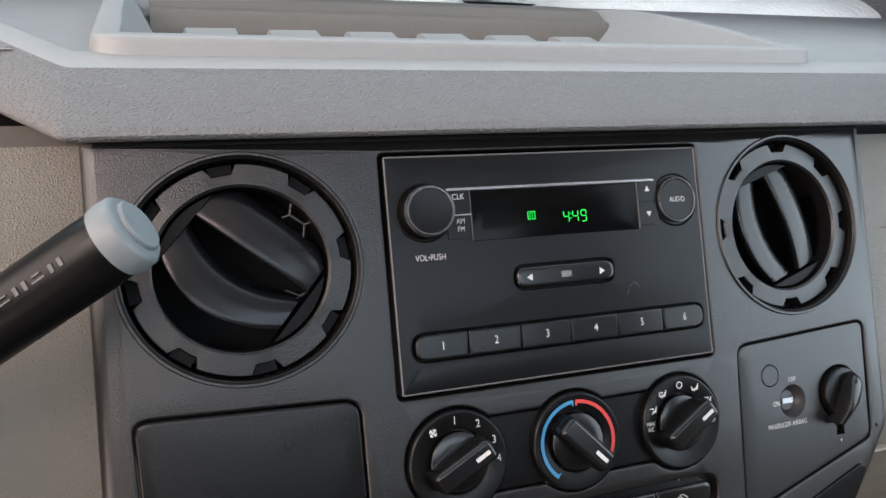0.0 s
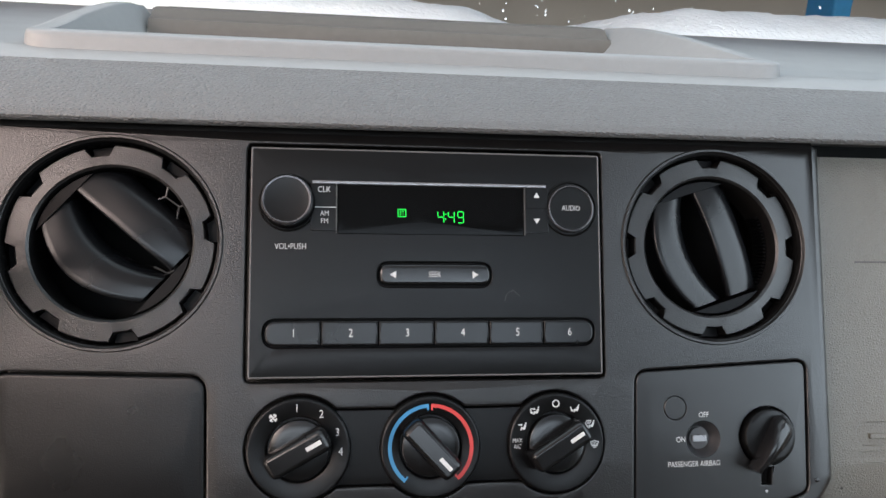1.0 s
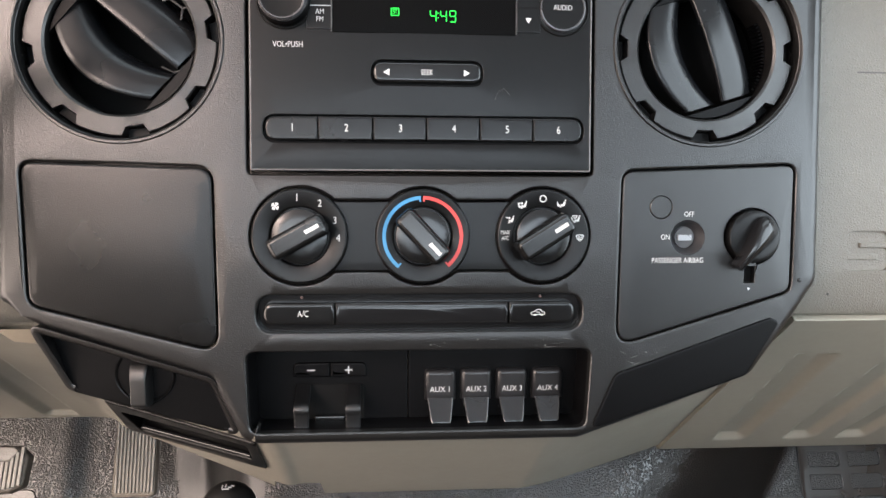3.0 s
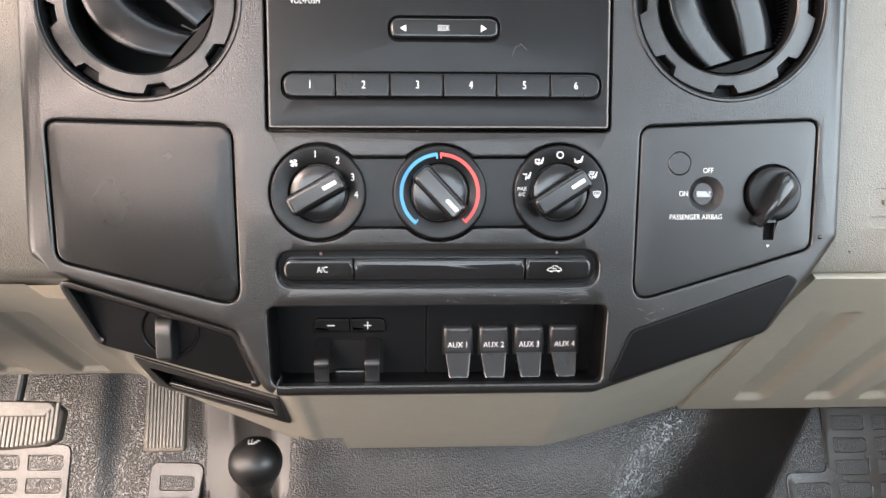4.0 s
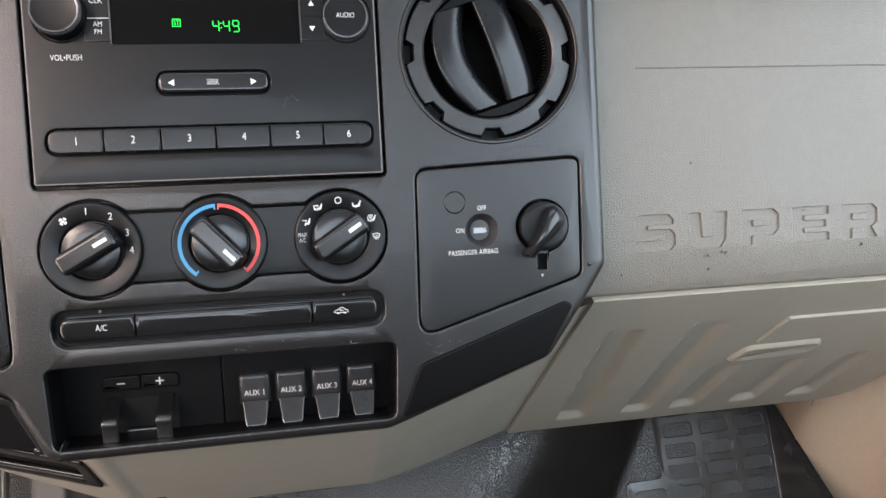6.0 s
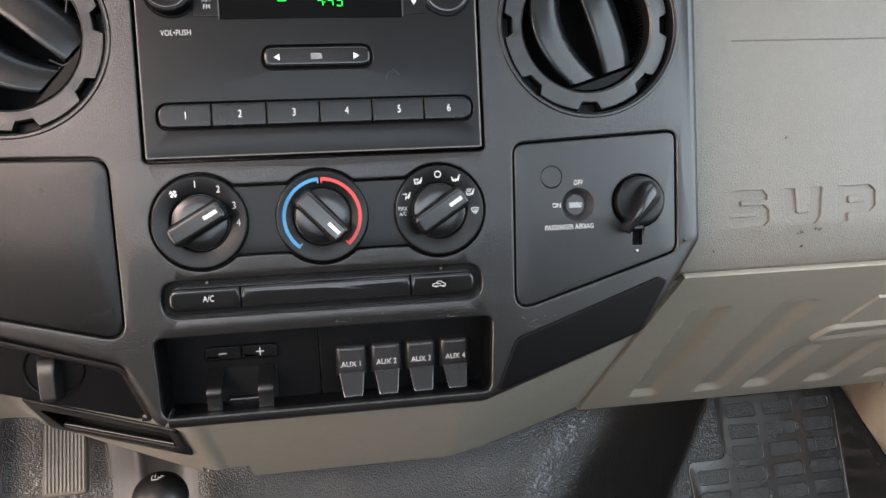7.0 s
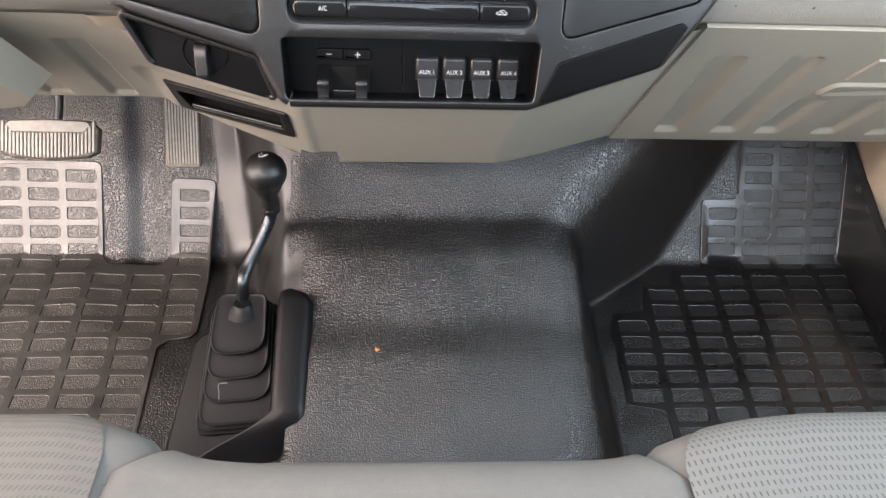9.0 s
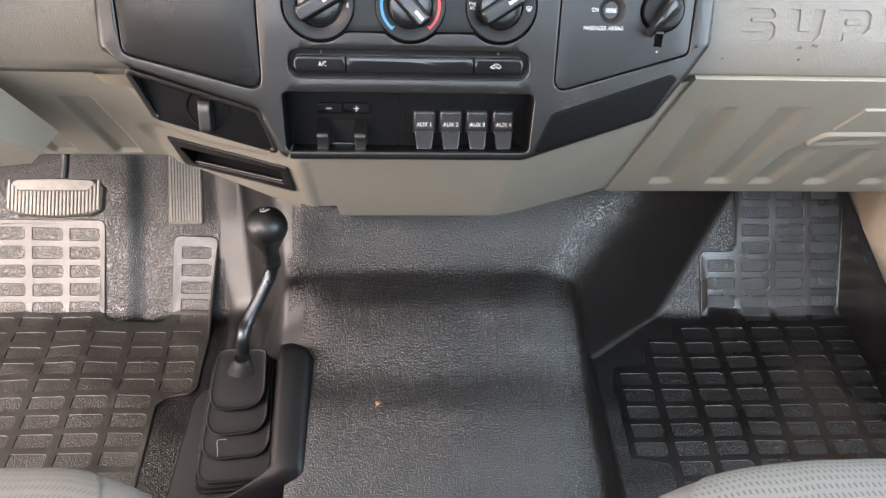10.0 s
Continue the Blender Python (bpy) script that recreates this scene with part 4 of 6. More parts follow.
def tray_rim():
    """A raised rim round three sides of the tray; its ends climb in a curve towards the windscreen."""
    def outline(xl, xr, y0, bl, br, y1, r):
        """From the back of the driver's end round the front to the back of the other end."""
        c = rounded([(xl, y0), (xr, y0), (br, y1), (bl, y1)], [r, 0.016, 0.002, 0.002], 6)
        side = lambda p, q: [tuple(Vector(p).lerp(Vector(q), i / 12)) for i in range(12)]
        return side((bl, y1), c[0]) + c[:14] + side(c[13], (br, y1))[1:] + [(br, y1)]

    def h(y):
        q = max(0.0, min(1.0, (y - 0.135) / 0.15))
        return 0.0088 + 0.0092 * math.sin(q * math.pi / 2) - 0.004 * smooth01((y - 0.295) / 0.05)

    base = outline(-0.2350, 0.2445, 0.1085, -0.232, 0.210, 0.345, 0.020)

    def ring(d, k, extra=0.0):
        pts = inset(base, d)
        pts[0], pts[-1] = (base[0][0] + d, base[0][1]), (base[-1][0] - d, base[-1][1])
        return [(x, y, dash_top_height(x, y) + h(y) * k + extra) for x, y in pts]

    well = outline(-0.210, 0.200, 0.146, -0.188, 0.140, 0.345, 0.020)
    loops = [ring(-0.0016, 0.0, -0.003), ring(0.0, 0.60), ring(0.0008, 0.86), ring(0.0026, 0.98), ring(0.0060, 1.0), ring(0.0130, 1.0), ring(0.0146, 0.93), [(x, y, 0.800) for x, y in well]]
    return Geo().skin(loops, close=False)


part("tray_rim", tray_rim(), DASH_TOP, DASH, smooth=40)
part("tray_floor", grid(20, 10, lambda a, b: (-0.215 + 0.43 * a, 0.12 + 0.19 * b, 0.796 + 0.022 * b)), DASH_TOP, DASH)
# the back is a darker brown-grey than the rest of the tray
part("tray_back", grid(24, 12, lambda a, b: (-0.205 + 0.392 * a, float(np.interp(b, (0, 0.3, 0.45, 0.8, 1), (0.288, 0.298, 0.308, 0.322, 0.40))), float(np.interp(b, (0, 0.3, 0.45, 0.8, 1), (0.800, 0.8345, 0.8360, 0.8445, 0.8450))))), TRAY_BROWN, DASH, "brown-grey stepped back of the tray", smooth=20)
for i in range(6):
    x = -0.160 + 0.0608 * i
    part("tray_rib", Geo().skin([[(x + w, 0.165, z0 - 0.02), (x + w, 0.172, z0), (x + w, 0.285, z0 + 0.0175), (x + w, 0.292, z0 + 0.0160)] for w, z0 in ((-0.026, 0.795), (-0.021, 0.8050), (0.015, 0.8055), (0.019, 0.795))], close=False), DASH_TOP, DASH, smooth=50)

# ---- centre stack bezel ----
VENT_L, VENT_R = (-0.168, 0.0722), (0.1678, 0.0733)
BLANK = rounded([(-0.2225, 0.0055), (-0.2200, -0.0770), (-0.1160, -0.1045), (-0.1175, 0.0022)], [0.008, 0.010, 0.010, 0.010], 6)
AIR = rounded([(0.1165, 0.0016), (0.1150, -0.1035), (0.2215, -0.0715), (0.2222, 0.0066)], [0.008, 0.010, 0.008, 0.007], 6)
DIALS = ((-0.0695, -0.0370), (0.0, -0.0370), (0.0695, -0.0368))


def arc(c, r, a0, a1, seg):
    return [(c[0] + r * math.cos(radians(a0 + (a1 - a0) * i / seg)), c[1] + r * math.sin(radians(a0 + (a1 - a0) * i / seg))) for i in range(seg + 1)]


def dial_opening(r, half):
    """Three circles joined by a strip."""
    k = math.degrees(math.asin(half / r))
    a, b, c = DIALS
    return arc(c, r, -(180 - k), 180 - k, 36) + arc(b, r, k, 180 - k, 12) + arc(a, r, k, 360 - k, 36) + arc(b, r, 180 + k, 360 - k, 12)


LOW = rounded([(-0.1015, -0.1040), (-0.1000, -0.1525), (0.0985, -0.1525), (0.1005, -0.1040)], 0.006, 5)
RADIO_HOLE = rect(-0.0985, -0.0020, 0.0990, 0.1262, 0.003, 4)
PILL = rect(-0.0950, -0.0928, 0.0943, -0.0707, 0.0104, 8)

BEZEL = thing("centre_stack_bezel", (0, -0.04, 0.50), "grained black plastic centre stack surround, dusty and lightly scuffed", "dash bezel")
_edge = rounded([(-0.2355, 0.1405), (-0.2368, -0.0715), (-0.2270, -0.0885), (-0.2135, -0.0895), (-0.1225, -0.1200), (-0.1055, -0.1555), (-0.0990, -0.1600), (0.0945, -0.1600),
                 (0.2000, -0.1235), (0.2245, -0.0880), (0.2385, -0.0650), (0.2380, 0.1405)], [0.006, 0.012, 0.004, 0.004, 0.008, 0.008, 0.006, 0.010, 0.012, 0.012, 0.012, 0.006], 5)
part("face", plate(_edge, [RADIO_HOLE, circle(*VENT_L, 0.0545, 64), circle(*VENT_R, 0.0545, 64), BLANK, AIR, dial_opening(0.0282, 0.0206), PILL, LOW], 0.0, 0.016, 0.007, 0.0014, 0.045, 0.0065), BLACK_GRAIN, BEZEL, to=on_panel, smooth=30)
part("recess_wall", Geo().skin([at_n(LOW, -0.0068), at_n(inset(LOW, 0.0005), -0.036)]), BLACK_MATT, BEZEL, to=on_panel)
# thin pale shoulders round the vent openings
for c in (VENT_L, VENT_R):
    part("vent_collar", lathe(*c, [(0.0578, 0.0002), (0.0572, 0.0012), (0.0560, 0.0012), (0.0546, -0.001), (0.0543, -0.012)], 64, cap=False), BLACK_GRAIN, BEZEL, to=on_panel)

COVER = thing("blank_cover", on_panel(-0.17, -0.05, -0.006), "plain grained black blanking cover in the centre stack", "dash cover")
_cv = inset(BLANK, 0.0009)
_cl = [at_n(_cv, -0.012)] + [at_n(inset(_cv, 0.0016 * (1 - math.cos(a))), -0.0006 - 0.0016 * (1 - math.sin(a))) for a in (0.0, math.pi / 6, math.pi / 3, math.pi / 2)] + [at_n(inset(_cv, 0.0026), -0.0006)]
part("rounded_edge", Geo().skin(_cl), COVER_GRAIN, COVER, to=on_panel)
part("panel", plate(inset(_cv, 0.0026), [], -0.0006, 0.012, 0), COVER_GRAIN, COVER, to=on_panel)
# lower trims
_trim_r = rounded([(0.1010, -0.1535), (0.1955, -0.1225), (0.2150, -0.0895), (0.2090, -0.0868), (0.1150, -0.1195)], [0.003, 0.006, 0.004, 0.004, 0.008], 4)
whole("trim_panel", prism(_trim_r, -0.012, 0.0016, 0.0010, 2), BLACK_MATT, "satin black trim panel along the foot of the centre stack", "trim panel", "trim panels", to=on_panel)


# ---- louvred vents ----
def vent(c, turn, straight, deep, first, name_label):
    v = thing("air_vent", on_panel(*c, -0.02), name_label, "air vent", "air vents")
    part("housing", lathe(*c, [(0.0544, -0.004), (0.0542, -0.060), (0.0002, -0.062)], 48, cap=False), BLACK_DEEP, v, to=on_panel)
    # notched ring
    outer, inner, k = [], [], 128
    notches = [radians(first + 45 * i) for i in range(8)]
    for i in range(k):
        a = math.tau * i / k
        cut = any(abs((a - b + math.pi) % math.tau - math.pi) < radians(7.5) for b in notches)
        r = 0.0478 if cut else 0.0529
        outer.append((c[0] + r * math.cos(a), c[1] + r * math.sin(a)))
        inner.append((c[0] + 0.0410 * math.cos(a), c[1] + 0.0410 * math.sin(a)))
    part("ring", Geo().skin([at_n(outer, -0.016), at_n(outer, -0.0055), at_n([(c[0] + (p[0] - c[0]) * 0.985, c[1] + (p[1] - c[1]) * 0.985) for p in outer], -0.0047),
                             at_n([(c[0] + (p[0] - c[0]) * 1.03, c[1] + (p[1] - c[1]) * 1.03) for p in inner], -0.0042), at_n(inner, -0.0055), at_n(inner, -0.030)]), BLACK_GRAIN, v, to=on_panel, smooth=25)
    for b in notches:
        part("clip", Geo().skin([[(c[0] + r * math.cos(b + d), c[1] + r * math.sin(b + d), n) for r, d in ((0.0485, -0.11), (0.0535, -0.11), (0.0535, 0.11), (0.0485, 0.11))] for n in (-0.020, -0.0125)], cap1=True), BLACK_MATT, v, to=on_panel)
    ca, sa = math.cos(turn), math.sin(turn)

    def local(a, b, n):
        return on_panel(c[0] + a * ca - b * sa, c[1] + a * sa + b * ca, n)
    R = 0.0400

    def blade(edge_b, a0, a1, n0, reach):
        """A louvre: rounded front edge, then a broad face that curls back into the duct."""
        curl, pos = [], (0.0, 0.0)
        for st in range(13):
            curl.append(pos)
            ang = radians(6 + 80 * smooth01((st - 2) / 9))
            pos = (pos[0] + reach / 12 * math.cos(ang), pos[1] + reach / 12 * math.sin(ang))
        loops, m = [], 30
        for w, sink in curl:
            row = []
            for i in range(m + 1):
                a = a0 + (a1 - a0) * i / m
                lim = math.sqrt(max(0.0, R * R - a * a))
                row.append((a, max(-lim, min(edge_b(a) + w, lim)), n0 - 0.006 * (a / R) ** 2 - sink))
            loops.append(row)
        rim0 = [(a, b - 0.0010, n - 0.0008) for a, b, n in loops[0]]
        rim1 = [(a, b - 0.0012, n - 0.0034) for a, b, n in loops[0]]
        rim2 = [(a, b + 0.010, n - 0.0200) for a, b, n in loops[0]]
        return part("louvre", Geo().skin([rim2, rim1, rim0] + loops, close=False), GREY_BLADE, v, to=local, smooth=50)
    blade(lambda a: straight, -0.0345, 0.0315, -0.0045, 0.036)
    blade(lambda a: -deep + 0.0115 * ((a + 0.003) / 0.033) ** 2, -0.0345, 0.0315, -0.0045, 0.034)
    for sgn in (-1, 1):
        a0 = 0.0335
        k0 = math.acos(a0 / R)
        seg = [(sgn * R * math.cos(-k0 + 2 * k0 * i / 16), R * math.sin(-k0 + 2 * k0 * i / 16)) for i in range(17)]
        if sgn < 0:
            seg = list(reversed(seg))
        g = Geo().skin([at_n(seg, -0.0225), at_n(seg, -0.0090), at_n(inset(seg, 0.0006), -0.0083)], cap1=True)
        part("end_plate", g, BLACK_MATT, v, to=local)
    # fine toothed wheel at the side of the duct
    for i in range(20 if turn < -1 else 0):
        a = radians(-32 + 3.2 * i) - turn
        p = [(R * 1.0 * math.cos(a + d), R * 1.0 * math.sin(a + d)) for d in (-0.012, 0.012)] + [(R * 0.95 * math.cos(a + d), R * 0.95 * math.sin(a + d)) for d in (0.012, -0.012)]
        part("tooth", Geo().skin([at_n(p, -0.026), at_n(p, -0.014)], cap1=True), BLACK_MATT, v, to=local)
    return v


vent(VENT_L, radians(-41), 0.0095, 0.0262, 8, "round black louvred air vent turned aslant, its trim ring missing")
vent(VENT_R, radians(-72), 0.0030, 0.0325, 0, "round black louvred air vent turned nearly upright, its trim ring missing")

# pale broken clips showing inside the driver's side vent
_vl = [o for o in bpy.data.objects if o.name == "air_vent"][0]
for path in (((-0.1420, 0.1040), (-0.1430, 0.0985), (-0.1470, 0.0972)), ((-0.1430, 0.0985), (-0.1360, 0.0931), (-0.1370, 0.0864)), ((-0.1360, 0.0931), (-0.1330, 0.0940)),
             ((-0.1480, 0.0600), (-0.1410, 0.0565), (-0.1460, 0.0533)), ((-0.1410, 0.0565), (-0.1380, 0.0578), (-0.1360, 0.0610))):
    part("broken_clip", tube([on_panel(u, v, -0.0135) for u, v in path], 0.0006, 6), CLIP_GREY, _vl)

# ---- radio ----
RADIO = thing("car_radio", on_panel(0, 0, -0.01), "black car radio with a green clock display and preset buttons", "radio")
FACE = rect(-0.0967, 0.0, 0.0972, 0.1243, 0.0015, 3)
_win = rect(-0.0505, 0.0772, 0.0528, 0.1042)
_bar = rect(-0.0893, 0.0163, 0.0927, 0.0312, 0.0072, 7)
_seek = rect(-0.0290, 0.0486, 0.0342, 0.0622, 0.0066, 7)
part("faceplate", plate(FACE, [_bar, _seek], 0.0015, 0.02, 0.004, 0.0008, 0.016, 0.0009), BLACK_SATIN, RADIO, to=on_panel)
# pale ring painted in for the highlight along the faceplate's bevel
part("edge_highlight", Geo().skin([at_n(inset(FACE, 0.0001), 0.0009), at_n(inset(FACE, 0.0003), 0.00155), at_n(inset(FACE, 0.0009), 0.00172), at_n(inset(FACE, 0.0012), 0.0014)]), FAINT_MARK, RADIO, "thin pale line drawn for the edge highlight", to=on_panel)
part("button_well", Geo().skin([at_n(_bar, -0.0022), at_n(inset(_bar, 0.001), -0.0022)], cap1=True).add(Geo().skin([at_n(_seek, -0.0022), at_n(inset(_seek, 0.001), -0.0022)], cap1=True)), BLACK_DEEP, RADIO, to=on_panel)
part("display", prism(_win, 0.0, 0.0021, 0.0003, 1), SMOKE, RADIO, "dark glossy display window", to=on_panel)
part("silver_strip", prism(rect(-0.0642, 0.1045, 0.0655, 0.1062), 0.001, 0.0028, 0.0004, 2), SILVER, RADIO, to=on_panel)
part("button_block", prism(rect(-0.0648, 0.0790, -0.0512, 0.1045), 0.001, 0.0026, 0.0004, 2), BLACK_SATIN, RADIO, to=on_panel)
part("button_block", prism(rect(0.0536, 0.0790, 0.0668, 0.1045), 0.001, 0.0026, 0.0004, 2), BLACK_SATIN, RADIO, to=on_panel)
part("block_split", prism(rect(-0.0648, 0.0914, -0.0512, 0.0919), 0.002, 0.0029, 0.0002, 1), PRINT_DIM, RADIO, to=on_panel)
part("block_split", prism(rect(0.0536, 0.0926, 0.0668, 0.0931), 0.002, 0.0029, 0.0002, 1), BLACK_DEEP, RADIO, to=on_panel)
part("block_edge", prism(rect(-0.0514, 0.0776, -0.0508, 0.1040), 0.002, 0.0030, 0.0002, 1), FAINT_MARK, RADIO, to=on_panel)
part("block_edge", prism(rect(0.0529, 0.0776, 0.0534, 0.1040), 0.002, 0.0030, 0.0002, 1), FAINT_MARK, RADIO, to=on_panel)


def knob(c, r, k, name, label):
    """A round knob; k scales how far it stands out."""
    prof = [(1.06, 0.001), (1.06, 0.0035), (1.0, 0.0045), (0.985, 0.0110), (0.95, 0.0128), (0.88, 0.0134), (0.82, 0.0131), (0.5, 0.0128), (0.04, 0.0127)]
    return part(name, lathe(*c, [(r * q, 0.001 + (n - 0.001) * k) for q, n in prof], 56), BLACK_SATIN, RADIO, label, to=on_panel, smooth=50)


_vk = knob((-0.0768, 0.0940), 0.0135, 1.0, "volume_knob", "round black volume knob")
# the rim's paler metal stands in for the highlight round this knob
part("knob_rim", lathe(-0.0768, 0.0940, [(0.0134, 0.0105), (0.0131, 0.0128), (0.0124, 0.0139), (0.0117, 0.0138), (0.0114, 0.0128)], 48, cap=False), KNOB_RIM, _vk, to=on_panel, smooth=60)
for _c in ((-0.0768, 0.0940), (0.0795, 0.0930)):
    part("knob_well", lathe(*_c, [(0.0158, 0.0017), (0.0150, 0.0024), (0.0146, 0.0017)], 48, cap=False), BLACK_DEEP, RADIO, to=on_panel)
_k = knob((0.0795, 0.0930), 0.0130, 0.24, "audio_knob", "round black audio knob")
part("knob_rim", lathe(0.0795, 0.0930, [(0.0131, 0.0030), (0.0129, 0.0046), (0.0124, 0.0047), (0.0120, 0.0038)], 48, cap=False), KNOB_RIM, _k, to=on_panel)
lettering("AUDIO", 0.0795, 0.0930, 0.0042, PRINT_DIM, RADIO, 0.0042, wide=0.8)
lettering("CLK", -0.0578, 0.1012, 0.0045, PRINT, RADIO, 0.0029, wide=0.85)
lettering("AM", -0.0574, 0.0882, 0.0040, PRINT, RADIO, 0.0029, wide=0.85)
lettering("FM", -0.0574, 0.0840, 0.0040, PRINT, RADIO, 0.0029, wide=0.85)
lettering("VOL•PUSH", -0.0752, 0.0702, 0.0046, PRINT_DIM, RADIO, 0.0018, wide=0.78)


def triangle(u, v, r, a, mat, parent, n):
    pts = [(u + r * math.cos(radians(a + d)), v + r * math.sin(radians(a + d))) for d in (0, 120, 240)]
    part("arrow", Geo().skin([at_n(pts, n), at_n([(u, v)] * 3, n + 0.00002)]), mat, parent, to=on_panel)


triangle(0.0600, 0.0998, 0.0020, 90, PRINT, RADIO, 0.0029)
triangle(0.0600, 0.0860, 0.0020, 270, PRINT, RADIO, 0.0029)
# seek rocker
part("seek_button", prism(inset(_seek, 0.0012), -0.002, 0.0032, 0.0016, 4), BLACK_SOFT, RADIO, to=on_panel)
lettering("SEEK", 0.0022, 0.0553, 0.0044, PRINT_DIM, RADIO, 0.0034, wide=0.75)
triangle(-0.0200, 0.0553, 0.0023, 180, PRINT, RADIO, 0.0034)
triangle(0.0243, 0.0553, 0.0023, 0, PRINT, RADIO, 0.0034)
# presets
_cuts = [-0.0882, -0.0588, -0.0282, 0.0020, 0.0324, 0.0630, 0.0916]
for i in range(6):
    u0, u1 = _cuts[i] + 0.0003, _cuts[i + 1] - 0.0003
    q = [(u0, 0.0172), (u1, 0.0172), (u1, 0.0303), (u0, 0.0303)]
    rr = [0.0064 if i == 0 else 0.0, 0.0064 if i == 5 else 0.0, 0.0064 if i == 5 else 0.0, 0.0064 if i == 0 else 0.0]
    part("preset_button", prism(rounded(q, rr, 6), -0.002, 0.0030, 0.0009, 3), PRESET, RADIO, to=on_panel)
    lettering(str(i + 1), (u0 + u1) / 2 + 0.0005, 0.0238, 0.0062, PRINT, RADIO, 0.0032, wide=0.8)
# clock: seven-segment digits 4:49
SEG = {"4": "bcfg", "9": "abcdfg"}


def digit(ch, u, v, w, h):
    g, t = Geo(), 0.00052
    bars = {"a": (0.12, 0.94, 0.88, 1.0), "d": (0.12, 0.0, 0.88, 0.06), "g": (0.12, 0.47, 0.88, 0.53), "b": (0.90, 0.56, 1.0, 0.94), "c": (0.90, 0.06, 1.0, 0.44), "e": (0, 0.06, 0.1, 0.44), "f": (0, 0.56, 0.1, 0.94)}
    for s in SEG[ch]:
        x0, y0, x1, y1 = bars[s]
        cx, cy, hx, hy = u + w * (x0 + x1) / 2, v + h * (y0 + y1) / 2, max(w * (x1 - x0) / 2, t / 2), max(h * (y1 - y0) / 2, t / 2)
        g.skin([at_n(rect(cx - hx, cy - hy, cx + hx, cy + hy), 0.0023)] + [at_n([(cx, cy)] * 4, 0.00231)])
    return part("display_digit", g, LED_GREEN, RADIO, "glowing green digit", to=on_panel)


digit("4", 0.0040, 0.0838, 0.0036, 0.0066)
digit("4", 0.0098, 0.0838, 0.0036, 0.0066)
digit("9", 0.0150, 0.0838, 0.0036, 0.0066)
for dv in (0.0020, 0.0046):
    part("display_dot", Geo().skin([at_n(rect(0.0083, 0.0838 + dv, 0.0089, 0.0844 + dv), 0.0023), at_n([(0.0086, 0.0841 + dv)] * 4, 0.00231)]), LED_GREEN, RADIO, to=on_panel)
_st = Geo()
for (a, b, c2, d) in ((0, 0, 1, 0.09), (0, 0.91, 1, 1), (0, 0.09, 0.09, 0.91), (0.91, 0.09, 1, 0.91)):
    x0, y0, x1, y1 = -0.0180 + 0.0046 * a, 0.0868 + 0.0044 * b, -0.0180 + 0.0046 * c2, 0.0868 + 0.0044 * d
    _st.skin([at_n(rect(x0, y0, x1, y1), 0.0023), at_n([((x0 + x1) / 2, (y0 + y1) / 2)] * 4, 0.00231)])
part("display_icon", _st, LED_GREEN, RADIO, "glowing green stereo mark", to=on_panel)
lettering("ST", -0.0157, 0.0890, 0.0034, LED_GREEN, RADIO, 0.0023, wide=0.75)
# hair caught on the faceplate
part("lint", tube([on_panel(0.0412 + 0.0012 * i, 0.0408 + (0.0042 * math.sin(i * 0.75) if i < 4 else 0.0042 - 0.0018 * (i - 4)) + 0.0006 * i, 0.0021) for i in range(8)], 0.00008, 5), FAINT_MARK, RADIO)

# ---- climate control ----
CLIMATE = thing("climate_control", on_panel(0, -0.06, -0.01), "black climate control panel with three rotary dials", "climate control")
_op = inset(dial_opening(0.0282, 0.0206), 0.0008)
part("panel", Geo().skin([at_n(_op, -0.010), at_n(_op, -0.0022), at_n(inset(_op, 0.0005), -0.0018), at_n(inset(_op, 0.0030), -0.0018)]).add(plate(inset(_op, 0.003), [circle(*d, 0.0150, 40) for d in DIALS], -0.0018, 0.02, 0.004, 0.0005)), BLACK_SATIN, CLIMATE, to=on_panel)


def dial(c, aim, label):
    d = part("dial", lathe(*c, [(0.0272, -0.004), (0.0272, 0.0010), (0.0266, 0.0026), (0.0255, 0.0032), (0.0180, 0.0016), (0.0170, 0.0010), (0.0163, -0.002)], 64, cap=False), BLACK_SATIN, CLIMATE, label, to=on_panel, smooth=45)
    part("knob_base", lathe(*c, [(0.0157, -0.004), (0.0157, 0.0028), (0.0150, 0.0036), (0.0100, 0.0040), (0.0004, 0.0041)], 48), BLACK_SOFT, d, to=on_panel, smooth=50)
    ca, sa = math.cos(aim), math.sin(aim)

    def local(a, b, n):
        return on_panel(c[0] + a * ca - b * sa, c[1] + a * sa + b * ca, n)
    foot = rect(-0.0178, -0.0066, 0.0172, 0.0066, 0.0042, 5)
    top = rect(-0.0160, -0.0052, 0.0160, 0.0052, 0.0030, 5)
    loops = [at_n(foot, 0.001), at_n(foot, 0.008)]
    for s in (1, 2, 3, 4):
        a = s / 4 * math.pi / 2
        q = inset(foot, 0.0030 * (1 - math.cos(a)))
        loops.append([(x, y, 0.0105 + 0.0052 * math.sin(a) + 0.0030 * (x / 0.018) * 0.4) for x, y in q])
    part("grip", Geo().skin(loops, cap1=True), BLACK_SOFT, d, to=local, smooth=60)
    mark = rect(0.0050, -0.0011, 0.0134, 0.0011)
    part("pointer", Geo().skin([[(x, y, 0.0160 + 0.0030 * (x / 0.018) * 0.4) for x, y in mark], [(0.0092, 0, 0.0161 + 0.0030 * 0.2)] * 4]), PRINT, d, "white pointer", to=local)
    return d


dial(DIALS[0], radians(29), "fan speed dial pointing to 3")
dial(DIALS[1], radians(-47), "temperature dial turned to hot")
dial(DIALS[2], radians(33), "air direction dial")


